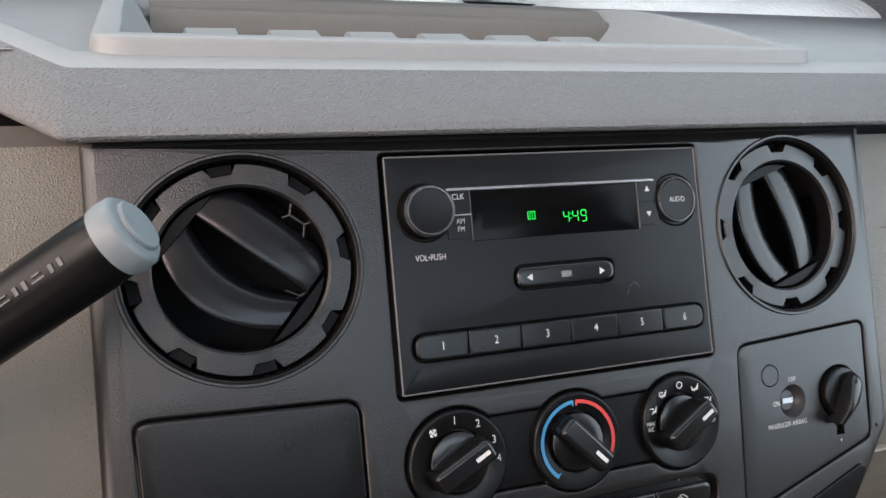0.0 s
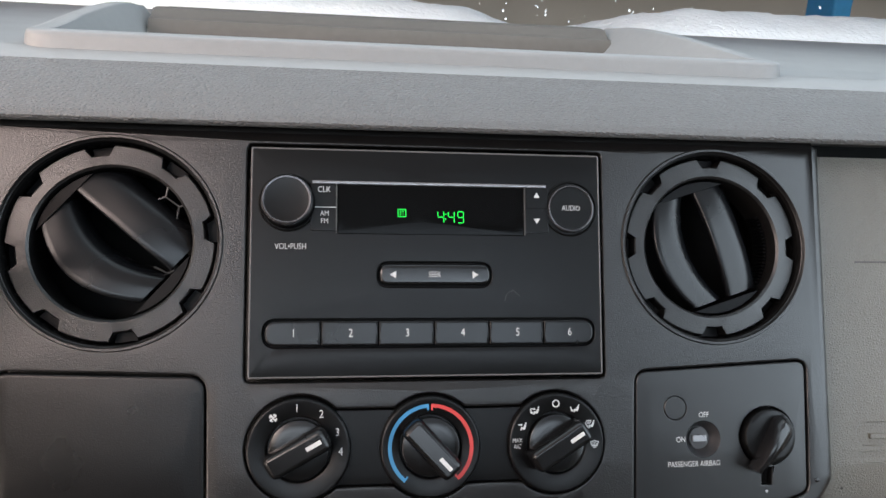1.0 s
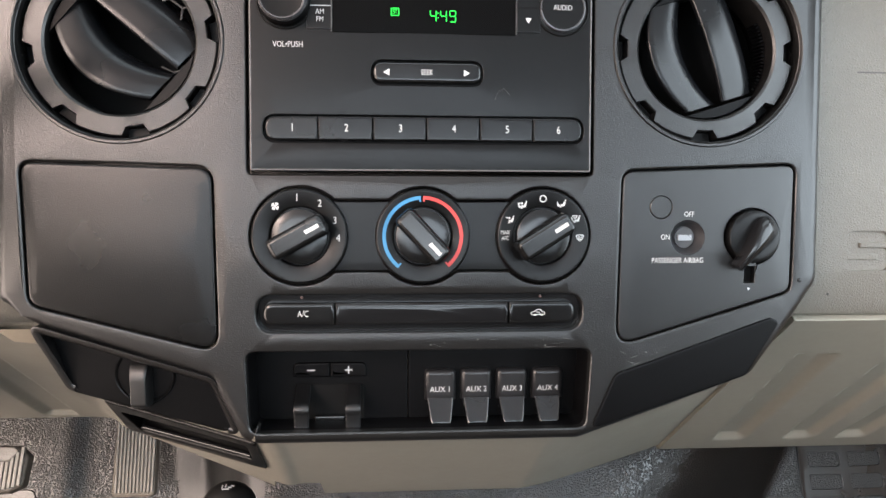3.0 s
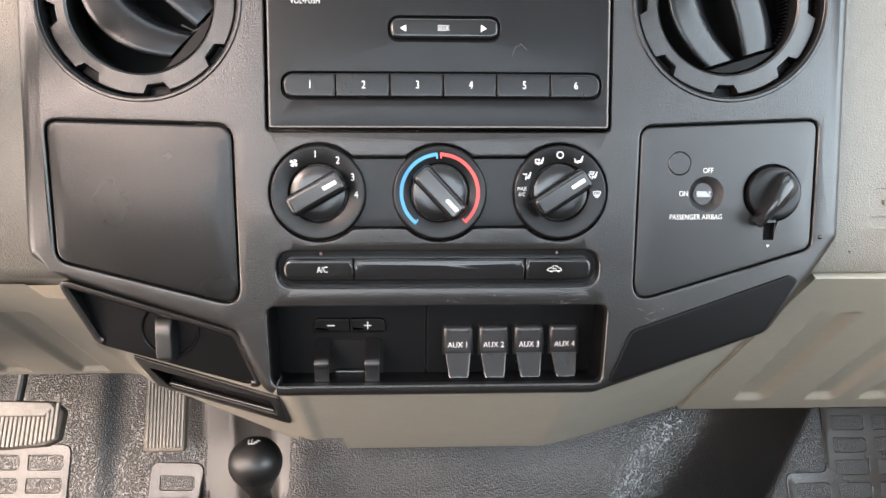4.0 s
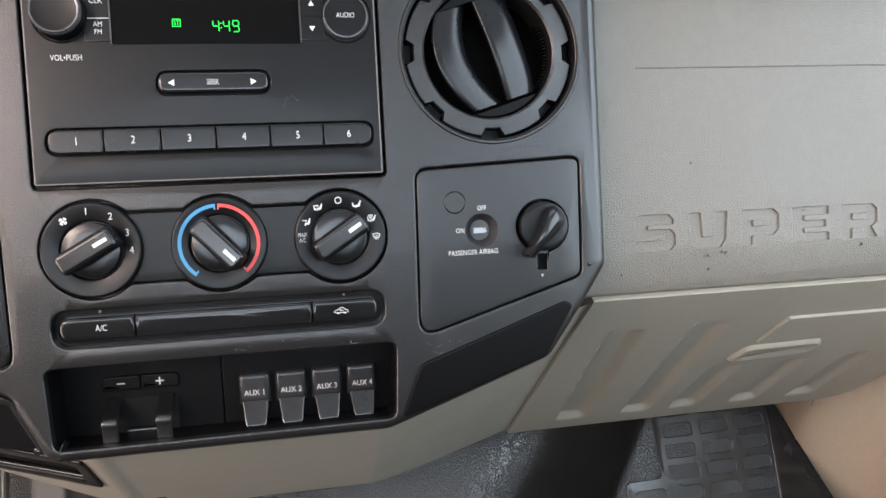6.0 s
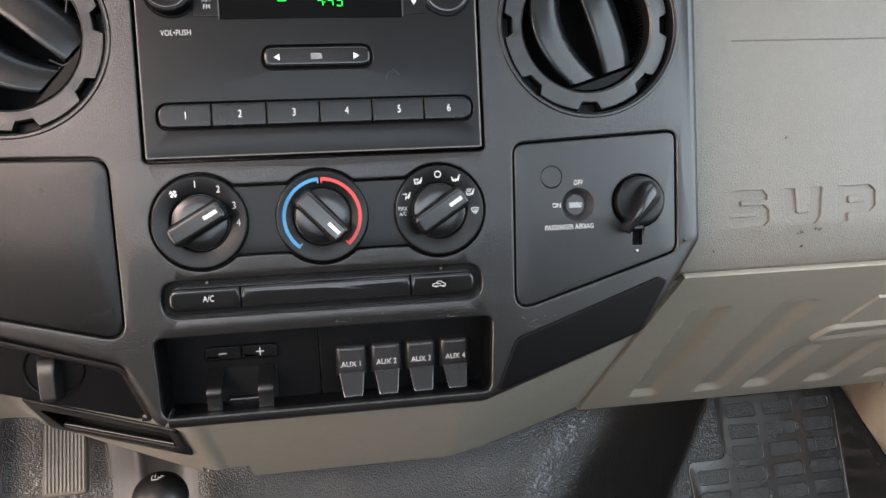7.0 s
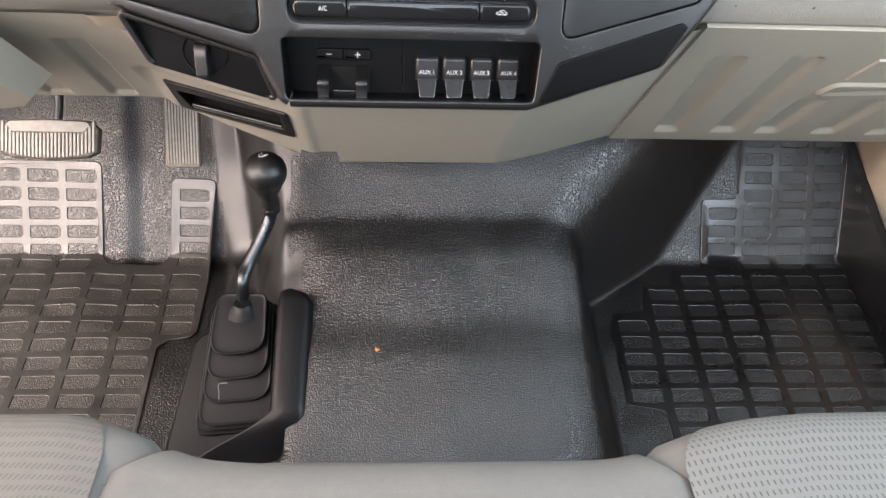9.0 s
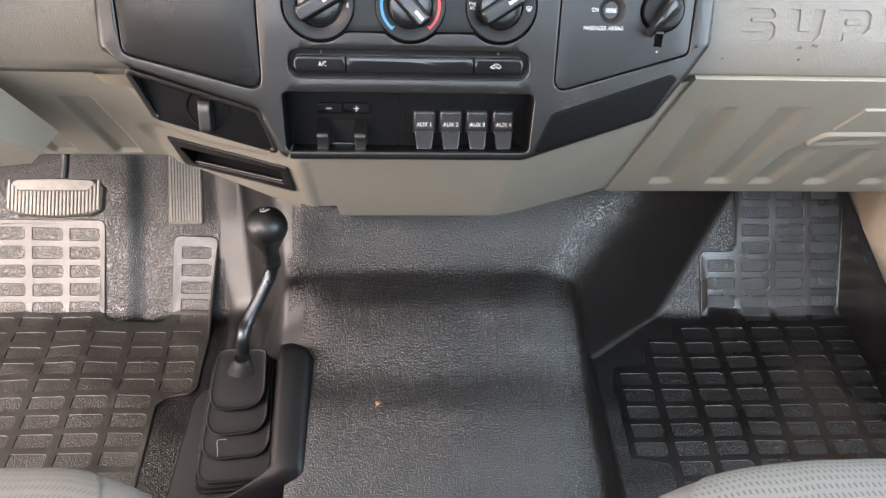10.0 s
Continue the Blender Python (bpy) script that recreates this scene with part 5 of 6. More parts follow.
def ring_mark(text, c, ang, r=0.0215, size=0.0058, mat=None):
    lettering(text, c[0] + r * math.cos(radians(ang)), c[1] + r * math.sin(radians(ang)), size, mat or PRINT, CLIMATE, 0.0034, wide=0.85)


for tx, a in (("1", 93), ("2", 58), ("3", 24), ("4", -3)):
    ring_mark(tx, DIALS[0], a, 0.0218)


def strokes(c, items, mat, n=0.0034, parent=None, name="symbol"):
    """A small printed symbol from short round-ended strokes (x0, y0, x1, y1, width) in millimetres."""
    g = Geo()
    for x0, y0, x1, y1, w in items:
        a, b = Vector((x0, y0)) / 1000, Vector((x1, y1)) / 1000
        d = (b - a).normalized() if (b - a).length > 1e-9 else Vector((1, 0))
        s = Vector((-d.y, d.x)) * w / 2000
        pts = [a + s * math.cos(t) - d * (w / 2000) * math.sin(t) for t in (0, math.pi / 3, 2 * math.pi / 3, math.pi)] + [b - s * math.cos(t) + d * (w / 2000) * math.sin(t) for t in (0, math.pi / 3, 2 * math.pi / 3, math.pi)]
        pts = [(c[0] + p.x, c[1] + p.y) for p in pts]
        m = (sum(p[0] for p in pts) / 8, sum(p[1] for p in pts) / 8)
        g.skin([at_n(pts, n), at_n([m] * 8, n + 0.00001)])
    return part(name, g, mat, parent or CLIMATE, to=on_panel)


def polar(c, ang, r=0.0215):
    return (c[0] + r * math.cos(radians(ang)), c[1] + r * math.sin(radians(ang)))


# fan symbol: swept blades round a hub
_f = polar(DIALS[0], 128)
_blades = [(0.0, 0.0, 0.0, 0.0, 0.9)]
for _a in (40, 130, 220, 310):
    _c, _d = math.cos(radians(_a)), math.sin(radians(_a))
    _e, _g = math.cos(radians(_a + 38)), math.sin(radians(_a + 38))
    _blades += [(0.6 * _c, 0.6 * _d, 1.9 * _c, 1.9 * _d, 0.8), (1.9 * _c, 1.9 * _d, 1.7 * _e, 1.7 * _g, 0.9)]
strokes(_f, _blades, PRINT)
# seated-figure airflow symbols, off ring, windscreen
_fig = [(2.0, 1.9, 2.0, 1.9, 1.1), (1.6, 0.8, 0.9, -1.1, 1.3), (0.9, -1.2, -0.5, -0.6, 1.0), (-0.5, -0.6, -0.9, -1.9, 0.8)]
_face = [(-2.5, 1.2, -0.6, 1.0, 0.6), (-0.7, 1.4, -0.1, 1.0, 0.6), (-0.7, 0.6, -0.1, 1.0, 0.6)]
_feet = [(-2.9, 0.9, -2.2, -0.9, 0.6), (-2.7, -0.8, -1.9, -1.5, 0.7), (-1.5, -0.7, -1.9, -1.5, 0.6)]
_glass = [(-2.4, 2.2, 0.4, 2.2, 0.5), (-2.4, 2.2, -1.8, 0.7, 0.5), (0.4, 2.2, -0.2, 0.7, 0.5), (-1.8, 0.7, -0.2, 0.7, 0.5), (-1.0, 1.9, -1.0, 0.3, 0.4)]
for a, extra in ((154, _face), (124, _face + _feet), (60, _feet), (27, _glass + _feet)):
    strokes(polar(DIALS[2], a), [(p * 0.95, q * 0.95, r * 0.95, t * 0.95, w * 0.9) for p, q, r, t, w in _fig + extra], PRINT)
_o = polar(DIALS[2], 91)
part("symbol", Geo().skin([at_n(circle(*_o, 0.0021, 24), 0.0034), at_n(circle(*_o, 0.0015, 24), 0.00341)]), PRINT, CLIMATE, to=on_panel)
_w = polar(DIALS[2], -3, 0.0213)
strokes(_w, [(-2.2, 1.4, 0, 1.9, 0.5), (0, 1.9, 2.2, 1.4, 0.5), (2.2, 1.4, 1.4, -0.8, 0.5), (1.4, -0.8, -1.4, -0.8, 0.5), (-1.4, -0.8, -2.2, 1.4, 0.5), (-0.9, 1.0, -0.7, -1.8, 0.4), (0, 1.0, 0, -1.9, 0.4), (0.9, 1.0, 0.7, -1.8, 0.4)], PRINT)
lettering("MAX", DIALS[2][0] - 0.0222, DIALS[2][1] + 0.0020, 0.0034, PRINT_DIM, CLIMATE, 0.0034, wide=0.75)
lettering("A/C", DIALS[2][0] - 0.0222, DIALS[2][1] - 0.0012, 0.0034, PRINT_DIM, CLIMATE, 0.0034, wide=0.75)


def arc_band(a0, a1, mat, tick0, tick1):
    c, ro, ri = DIALS[1], 0.0230, 0.0210
    o = arc(c, ro, a0, a1, 40)
    i = arc(c, ri, a0, a1, 40)
    g = Geo().skin([at_n(o, 0.0034), at_n(i, 0.0032)], close=False)
    for a, on in ((a0, tick0), (a1, tick1)):
        if on:
            s = 0.9 if a == a0 else -0.9
            q = [polar(c, a, ro), polar(c, a, ri - 0.0014), polar(c, a + s * 3, ri - 0.0014), polar(c, a + s * 3, ro)]
            g.skin([at_n(q, 0.0033), at_n([(sum(p[0] for p in q) / 4, sum(p[1] for p in q) / 4)] * 4, 0.0034)])
    part("temperature_band", g, mat, CLIMATE, to=on_panel)


arc_band(93, 232, PRINT_BLUE, True, True)
arc_band(87, -47, PRINT_RED, True, True)
# A/C button bar
AC = thing("climate_button_bar", on_panel(0, -0.082, -0.01), "long black button bar with A/C and recirculation buttons", "button bar")
part("well", Geo().skin([at_n(PILL, -0.014), at_n(PILL, -0.006), at_n(inset(PILL, 0.004), -0.006)], cap1=True), BLACK_GLOSS, AC, to=on_panel)
_ab = [-0.0912, -0.0502, 0.0505, 0.0902]
for i in range(3):
    u0, u1 = _ab[i] + 0.0002, _ab[i + 1] - 0.0002
    q = [(u0, -0.0885), (u1, -0.0885), (u1, -0.0752), (u0, -0.0752)]
    rr = [0.0062 if i == 0 else 0.0, 0.0062 if i == 2 else 0.0, 0.0062 if i == 2 else 0.0, 0.0062 if i == 0 else 0.0]
    part(("button", "blank_strip", "button")[i], prism(rounded(q, rr, 6), -0.007, -0.0002, 0.0022, 4), BLACK_SOFT if i != 1 else BLACK_GLOSS, AC, to=on_panel, smooth=60)
lettering("A/C", -0.0682, -0.0818, 0.0052, PRINT_DIM, AC, 0.0001, wide=0.75)
strokes((0.0677, -0.0818), [(-4.2, -0.6, -3.2, 0.4, 0.38), (-3.2, 0.4, -1.8, 0.6, 0.38), (-1.8, 0.6, -0.8, 1.8, 0.38), (-0.8, 1.8, 1.4, 1.8, 0.38), (1.4, 1.8, 2.6, 0.5, 0.38), (2.6, 0.5, 3.9, 0.2, 0.38), (3.9, 0.2, 4.1, -0.9, 0.38), (-4.2, -0.6, -3.4, -1.2, 0.38), (-3.4, -1.2, 4.1, -1.1, 0.38), (-2.2, -1.4, -1.6, -1.6, 0.9), (2.2, -1.4, 2.6, -1.6, 0.9), (-1.0, 0.2, 1.0, 0.2, 0.32), (1.0, 0.2, 1.0, -0.5, 0.32), (-1.0, 0.2, -0.4, 0.9, 0.32)], PRINT, 0.0001, AC)
for u in (-0.0695, 0.0700):
    part("indicator", lathe(u, -0.0727, [(0.0009, -0.006), (0.0008, -0.0052), (0.0002, -0.0051)], 10), GREY_LENS, AC, to=on_panel)

# ---- passenger airbag switch panel ----
AIRP = thing("airbag_switch_panel", on_panel(0.17, -0.05, -0.01), "black panel with passenger airbag key switch and socket cap", "switch panel")
KEY = (0.1567, -0.0380)
CAP = (0.1960, -0.0375)
part("panel", plate(inset(AIR, 0.0009), [circle(*KEY, 0.0102, 36), circle(0.1403, -0.0200, 0.0068, 28), circle(*CAP, 0.0172, 44), rect(0.1920, -0.0655, 0.1985, -0.0535)], -0.0008, 0.02, 0.006, 0.0005, 0.010, 0.0012), BLACK_PANEL, AIRP, to=on_panel)
part("slot_floor", prism(rect(0.1915, -0.066, 0.199, -0.053), -0.010, -0.006, 0.0003, 1), BLACK_DEEP, AIRP, to=on_panel)
part("round_blank", lathe(0.1403, -0.0200, [(0.0066, -0.006), (0.0066, -0.0010), (0.0061, -0.0006), (0.0003, -0.0006)], 28), BLACK_PANEL, AIRP, to=on_panel)
part("key_cup", lathe(*KEY, [(0.0102, -0.001), (0.0092, -0.0050), (0.0066, -0.0078), (0.0060, -0.0078), (0.0060, -0.0060), (0.0004, -0.0058)], 36), SMOKED, AIRP, to=on_panel)
part("key_slot", prism(rect(KEY[0] - 0.0044, KEY[1] - 0.0020, KEY[0] + 0.0044, KEY[1] + 0.0018), -0.006, -0.0050, 0.0003, 1), SILVER, AIRP, "pale metal key slot", to=on_panel)
lettering("OFF", 0.1572, -0.0242, 0.0044, PRINT, AIRP, -0.0004, wide=0.8)
lettering("ON", 0.1430, -0.0378, 0.0044, PRINT, AIRP, -0.0004, wide=0.8)
lettering("PASSENGER AIRBAG", 0.1507, -0.0516, 0.0044, PRINT, AIRP, -0.0004, wide=0.80)
_cap = part("socket_cap", lathe(*CAP, [(0.0158, -0.006), (0.0158, 0.0020), (0.0150, 0.0032), (0.0120, 0.0036), (0.0003, 0.0037)], 44), BLACK_SATIN, AIRP, "round twist-grip socket cap", to=on_panel, smooth=50)


def cap_grip():
    """A broad twist grip with one crest, narrow at its foot."""
    aim = radians(58)
    ca, sa = math.cos(aim), math.sin(aim)
    loops = []
    for s in range(15):
        q = s / 14
        a = -0.0215 + 0.0365 * q
        left = 0.0024 + 0.0022 * smooth01(q * 1.4)
        right = 0.0040 + 0.0062 * smooth01(q * 1.2)
        end = math.sqrt(max(0.0, 1 - max(0.0, (q - 0.80) / 0.20) ** 2))
        h = (0.0110 + 0.0035 * math.sin(math.pi * min(1.0, q * 1.1))) * (0.35 + 0.65 * end)
        row = [(left * end, 0.0010), (left * end, h * 0.72), (left * 0.55 * end, h * 0.95), (0.0, h), (-0.3 * right * end, h * 0.96), (-0.75 * right * end, h * 0.70), (-right * end, h * 0.40), (-right * end, 0.0010)]
        loops.append([(CAP[0] + a * ca - y * sa, CAP[1] + a * sa + y * ca, z) for y, z in row])
    return Geo().skin(loops, close=False).skin([loops[0], [(sum(p[0] for p in loops[0]) / 8, sum(p[1] for p in loops[0]) / 8, 0.004)] * 8], close=False)


part("grip", cap_grip(), BLACK_GLOSS, _cap, to=on_panel, smooth=40)
part("cap_well", lathe(*CAP, [(0.0170, -0.0012), (0.0168, -0.006), (0.0156, -0.006)], 44, cap=False), BLACK_DEEP, AIRP, to=on_panel)
triangle(0.1950, -0.0690, 0.0012, 270, PRINT_DIM, AIRP, -0.0004)

# ---- trailer brake unit and auxiliary switches in the lower recess ----
BACK = -0.031
BRAKE = thing("trailer_brake_unit", on_panel(-0.055, -0.14, -0.03), "black trailer brake unit with plus and minus buttons and squeeze levers", "brake controller")
part("panel", prism(rect(-0.1030, -0.1590, -0.0075, -0.1035, 0.003, 3), BACK - 0.01, BACK, 0.0008, 2), BLACK_MATT, BRAKE, to=on_panel)
for u0, u1, ch in ((-0.0780, -0.0557, "–"), (-0.0551, -0.0330, "+")):
    q = [(u0, -0.1250), (u1, -0.1250), (u1, -0.1160), (u0, -0.1160)]
    rr = [0.001, 0.001, 0.0006, 0.005] if ch == "–" else [0.001, 0.001, 0.005, 0.0006]
    b = part("button", prism(rounded(q, rr, 5), BACK - 0.002, BACK + 0.0030, 0.0010, 3), BLACK_MATT, BRAKE, to=on_panel)
    cu = (u0 + u1) / 2
    strokes((cu, -0.1206), [(-2.2, 0, 2.2, 0, 0.7)] + ([(0, -2.2, 0, 2.2, 0.7)] if ch == "+" else []), PRINT_DIM, BACK + 0.0032, BRAKE)
part("lever_well", prism(rect(-0.0770, -0.1560, -0.0345, -0.1300, 0.002, 2), BACK - 0.004, BACK + 0.0006, 0.0005, 1), BLACK_DEEP, BRAKE, to=on_panel)
part("bridge", prism(rect(-0.0650, -0.1535, -0.0460, -0.1490, 0.001, 2), BACK, BACK + 0.006, 0.001, 2), BLACK_SOFT, BRAKE, to=on_panel)
for u in (-0.0715, -0.0408):
    path = [(u, -0.1305, BACK + 0.002), (u, -0.1360, BACK + 0.010), (u, -0.1405, BACK + 0.019), (u, -0.1450, BACK + 0.0185), (u, -0.1530, BACK + 0.0180), (u, -0.1605, BACK + 0.0200)]
    sm = spline(path, 5)
    loops = []
    for i, p in enumerate(sm):
        d = (sm[min(i + 1, len(sm) - 1)] - sm[max(i - 1, 0)]).normalized()
        nn = Vector((0, -d.z, d.y))
        w, t = 0.0044, 0.0016
        loops.append([p + Vector((sx * w, 0, 0)) + nn * sy * t for sx, sy in ((-1, -0.6), (-0.75, -1), (0.75, -1), (1, -0.6), (1, 0.6), (0.75, 1), (-0.75, 1), (-1, 0.6))])
    part("lever", Geo().skin(loops, cap0=True, cap1=True), BLACK_PANEL, BRAKE, to=on_panel, smooth=50)

AUX = thing("auxiliary_switch_panel", on_panel(0.047, -0.14, -0.03), "black panel with four auxiliary rocker switches", "switch panel")
part("panel", prism(rect(-0.0070, -0.1590, 0.1020, -0.1035, 0.003, 3), BACK - 0.01, BACK, 0.0008, 2), BLACK_MATT, AUX, to=on_panel)
for i in range(4):
    u0 = 0.0030 + 0.02245 * i
    u1 = u0 + 0.0193
    sw = part("rocker_switch", prism(rounded([(u0, -0.1400), (u1, -0.1400), (u1, -0.1205), (u0, -0.1205)], [0.0, 0.0, 0.0034, 0.0034], 5), BACK - 0.002, BACK + 0.0065, 0.0034, 5), ROCKER, AUX, to=on_panel, smooth=60)
    # lower paddle: a tongue that flares out towards its foot
    loops = []
    for q in range(10):
        t = q / 9
        v = -0.1384 - 0.0158 * t
        half = (u1 - u0) / 2 - 0.0014 - 0.0022 * t - (0.0022 * ((t - 0.8) / 0.2) ** 2 if t > 0.8 else 0.0)
        n = BACK + 0.0060 + 0.0095 * t - (0.0016 * ((t - 0.85) / 0.15) ** 2 if t > 0.85 else 0.0)
        m = (u0 + u1) / 2
        loops.append([(m - half, v, BACK - 0.001), (m - half, v, n - 0.0016), (m - half + 0.0003, v, n), (m - half + 0.0008, v, n + 0.0002), (m - half + 0.0013, v, n - 0.0002), (m, v, n - 0.0001), (m + half - 0.0013, v, n - 0.0002), (m + half - 0.0008, v, n + 0.0002), (m + half - 0.0003, v, n), (m + half, v, n - 0.0016), (m + half, v, BACK - 0.001)])
    part("paddle", Geo().skin(loops, close=False).skin([loops[-1], [(p[0], p[1] - 0.0004, BACK - 0.001) for p in loops[-1]]], close=False), PADDLE, sw, to=on_panel, smooth=50)
    lettering("AUX %d" % (i + 1), (u0 + u1) / 2, -0.1330, 0.0050, PRINT, sw, BACK + 0.0070, wide=0.92)

# ---- dial pocket and drawer at the driver's side ----
POCKET = thing("dial_panel", on_panel(-0.16, -0.13, -0.03), "black recessed panel with a large turning switch", "switch panel")


def pocket(u, v, n):
    return on_panel(u, v, n - 0.026)


def slant(u, v):
    """How far the pocket's rim falls back from the face towards its foot."""
    return -0.001 + 0.150 * (u + 0.2205) + 0.460 * (v + 0.0880)


_po = rounded([(-0.2205, -0.0880), (-0.2065, -0.1290), (-0.1085, -0.1580), (-0.1195, -0.1200)], [0.004, 0.006, 0.004, 0.008], 5)
_pi = rounded([(-0.2150, -0.0960), (-0.2050, -0.1300), (-0.1130, -0.1565), (-0.1230, -0.1255)], [0.003, 0.006, 0.004, 0.007], 5)


def round_three_sides(pts):
    """From the right foot over the top to the left foot."""
    return pts[12:] + pts[:12]


def rim_loop(d, lift):
    return round_three_sides([(x, y, slant(x, y) + lift) for x, y in inset(_po, d)])


part("rim", Geo().skin([rim_loop(-0.0012, -0.012), rim_loop(-0.0010, 0.0006), rim_loop(-0.0002, 0.0010), rim_loop(0.0012, 0.0010), rim_loop(0.0020, 0.0006), rim_loop(0.0032, -0.0004), round_three_sides(at_n(_pi, -0.0185))], close=False), BLACK_GRAIN, POCKET, to=on_panel)
part("panel", prism(inset(_pi, -0.0012), -0.036, -0.0180, 0.0012, 3), BLACK_MATT, POCKET, to=on_panel)
_dl = (-0.1630, -0.1205)
part("switch_cup", lathe(*_dl, [(0.0175, -0.0182), (0.0171, -0.0166), (0.0163, -0.0170), (0.0157, -0.0180)], 44, cap=False), BLACK_SATIN, POCKET, to=on_panel)
_gr = [(0.0, 0.0080, 0.0180), (0.004, 0.0078, 0.0190), (0.007, 0.0065, 0.0190), (0.0090, 0.0020, 0.0180), (0.0098, -0.0030, 0.0160)]
part("switch_grip", Geo().skin([[(x, y, z - 0.0180) for x, y in rect(_dl[0] - 0.0080 + 0.0006 * k, _dl[1] - lo, _dl[0] + 0.0045 - 0.0006 * k, _dl[1] + hi, 0.0020, 4)] for k, (z, hi, lo) in enumerate(_gr)], cap1=True), KNOB_BLACK, POCKET, to=on_panel, smooth=60)


def skirt_face(x, z, n):
    return Vector((x, knee_y(x, z) - n * 0.80, z - n * 0.60))


def tray_face(x, z, n):
    return Vector((x, coin_y(x, z) - n * 0.80, z - n * 0.60))


DRAWER = thing("coin_tray", skirt_face(-0.17, 0.40, 0), "black-framed open coin tray in the beige lower dash", "tray")
_dr = rounded(COIN_FRAME, [0.004, 0.003, 0.004, 0.004], 4)
_dh = rounded(COIN_HOLE, 0.004, 4)
part("frame", plate(_dr, [_dh], 0.0028, 0.02, 0.020, 0.0018, 0.012, 0.0016), BLACK_SATIN, DRAWER, to=tray_face)
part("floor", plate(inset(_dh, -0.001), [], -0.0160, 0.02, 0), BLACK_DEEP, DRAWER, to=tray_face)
part("lip", tube([tray_face(-0.2340 + 0.0178 * i, 0.3715 + 0.00405 * i, -0.0010) for i in range(7)], 0.0026, 10), BLACK_GLOSS, DRAWER, smooth=60)

# ---- transfer-case shift lever ----
SHIFT = thing("shift_lever", (-0.20, -0.02, 0.05), "four-wheel-drive shift lever with a black ball knob and rubber boot", "shift lever")


def sphere_loop(c, prof, seg=28):
    return Geo().skin([[(c[0] + r * math.cos(math.tau * i / seg), c[1] + r * math.sin(math.tau * i / seg), c[2] + h) for i in range(seg)] for r, h in prof], cap0=True, cap1=True)


_kc = (-0.166, 0.139, 0.283)
_prof = [(0.0095, -0.058), (0.0118, -0.056), (0.0118, -0.046), (0.0105, -0.042), (0.0115, -0.034), (0.0165, -0.024)] + [(0.0255 * math.cos(radians(a)), 0.024 * math.sin(radians(a))) for a in (-38, -25, -12, 0, 12, 25, 38, 52, 66, 78, 88)]
_kn = part("knob", sphere_loop(_kc, _prof), KNOB_BLACK, SHIFT, "black ball knob with worn pale markings", smooth=60)
part("collar", sphere_loop((_kc[0], _kc[1], _kc[2] - 0.058), [(0.0098, -0.004), (0.0120, -0.002), (0.0120, 0.004), (0.0100, 0.006)]), BLACK_GRAIN, SHIFT)
_mk = Geo()
for dx, dy, w, h in ((-0.005, 0.006, 0.0009, 0.004), (-0.002, 0.007, 0.0009, 0.004), (0.001, 0.006, 0.003, 0.0009), (-0.0045, 0.004, 0.0065, 0.0008), (0.003, 0.0085, 0.003, 0.0008)):
    q = [(_kc[0] + dx, _kc[1] + dy - 0.006), (_kc[0] + dx + w, _kc[1] + dy - 0.006), (_kc[0] + dx + w, _kc[1] + dy + h - 0.006), (_kc[0] + dx, _kc[1] + dy + h - 0.006)]
    _mk.skin([[(x, y, _kc[2] + 0.0246 * math.sqrt(max(0, 1 - ((x - _kc[0]) ** 2 + (y - _kc[1]) ** 2) / 0.0256 ** 2)) + s) for x, y in q] for s in (-0.0005, 0.0004)], cap1=True)
part("marking", _mk, PRINT_DIM, _kn)
part("rod", tube(spline([(-0.166, 0.138, 0.232), (-0.167, 0.135, 0.215), (-0.178, 0.118, 0.195), (-0.194, 0.092, 0.172), (-0.2000, 0.072, 0.160), (-0.2005, 0.058, 0.120)], 8), 0.0080, 14), ROD, SHIFT, "dark polished steel rod")


def boot_face(u, v, n):
    """A point of the boot: across, up its leaning face, out of it."""
    ta = radians(25)
    return (-0.205 + u, 0.055 + v * math.cos(ta) - n * math.sin(ta), 0.140 + v * math.sin(ta) + n * math.cos(ta))


def boot_tier(lo, half, top, n, depth, slope, r=0.026):
    """One flat-faced fold of the boot: a tongue with a rounded lower edge and a thin lip, tucked under the fold above."""
    mid = 0.0012 - 0.006 * (lo + 0.058)
    pts = rounded([(mid - half * 1.02, lo - 0.002), (mid + half * 1.02, lo + 0.005), (mid + half * 0.96, top), (mid - half * 0.80, top)], [r, r * 1.15, 0.010, 0.016], 9)
    loops = []
    for ins, dn in ((0.0090, -depth - 0.004), (0.0035, -depth * 0.55), (0.0008, -0.0030), (0.0, -0.0012), (0.0004, -0.0003), (0.0014, 0.0), (0.0026, -0.0005), (0.0040, -0.0011)):
        loops.append([boot_face(u, v, n + dn - slope * (v - lo)) for u, v in inset(pts, ins)])
    face = inset(pts, 0.0040)
    cu, cv = mid, (lo + top) / 2
    for k in (0.8, 0.5, 0.2, 0.01):
        loops.append([boot_face(cu + (u - cu) * k, cv + (v - cv) * k, n - 0.0011 - slope * (cv + (v - cv) * k - lo) + 0.0010 * (1 - k * k)) for u, v in face])
    return Geo().skin(loops)


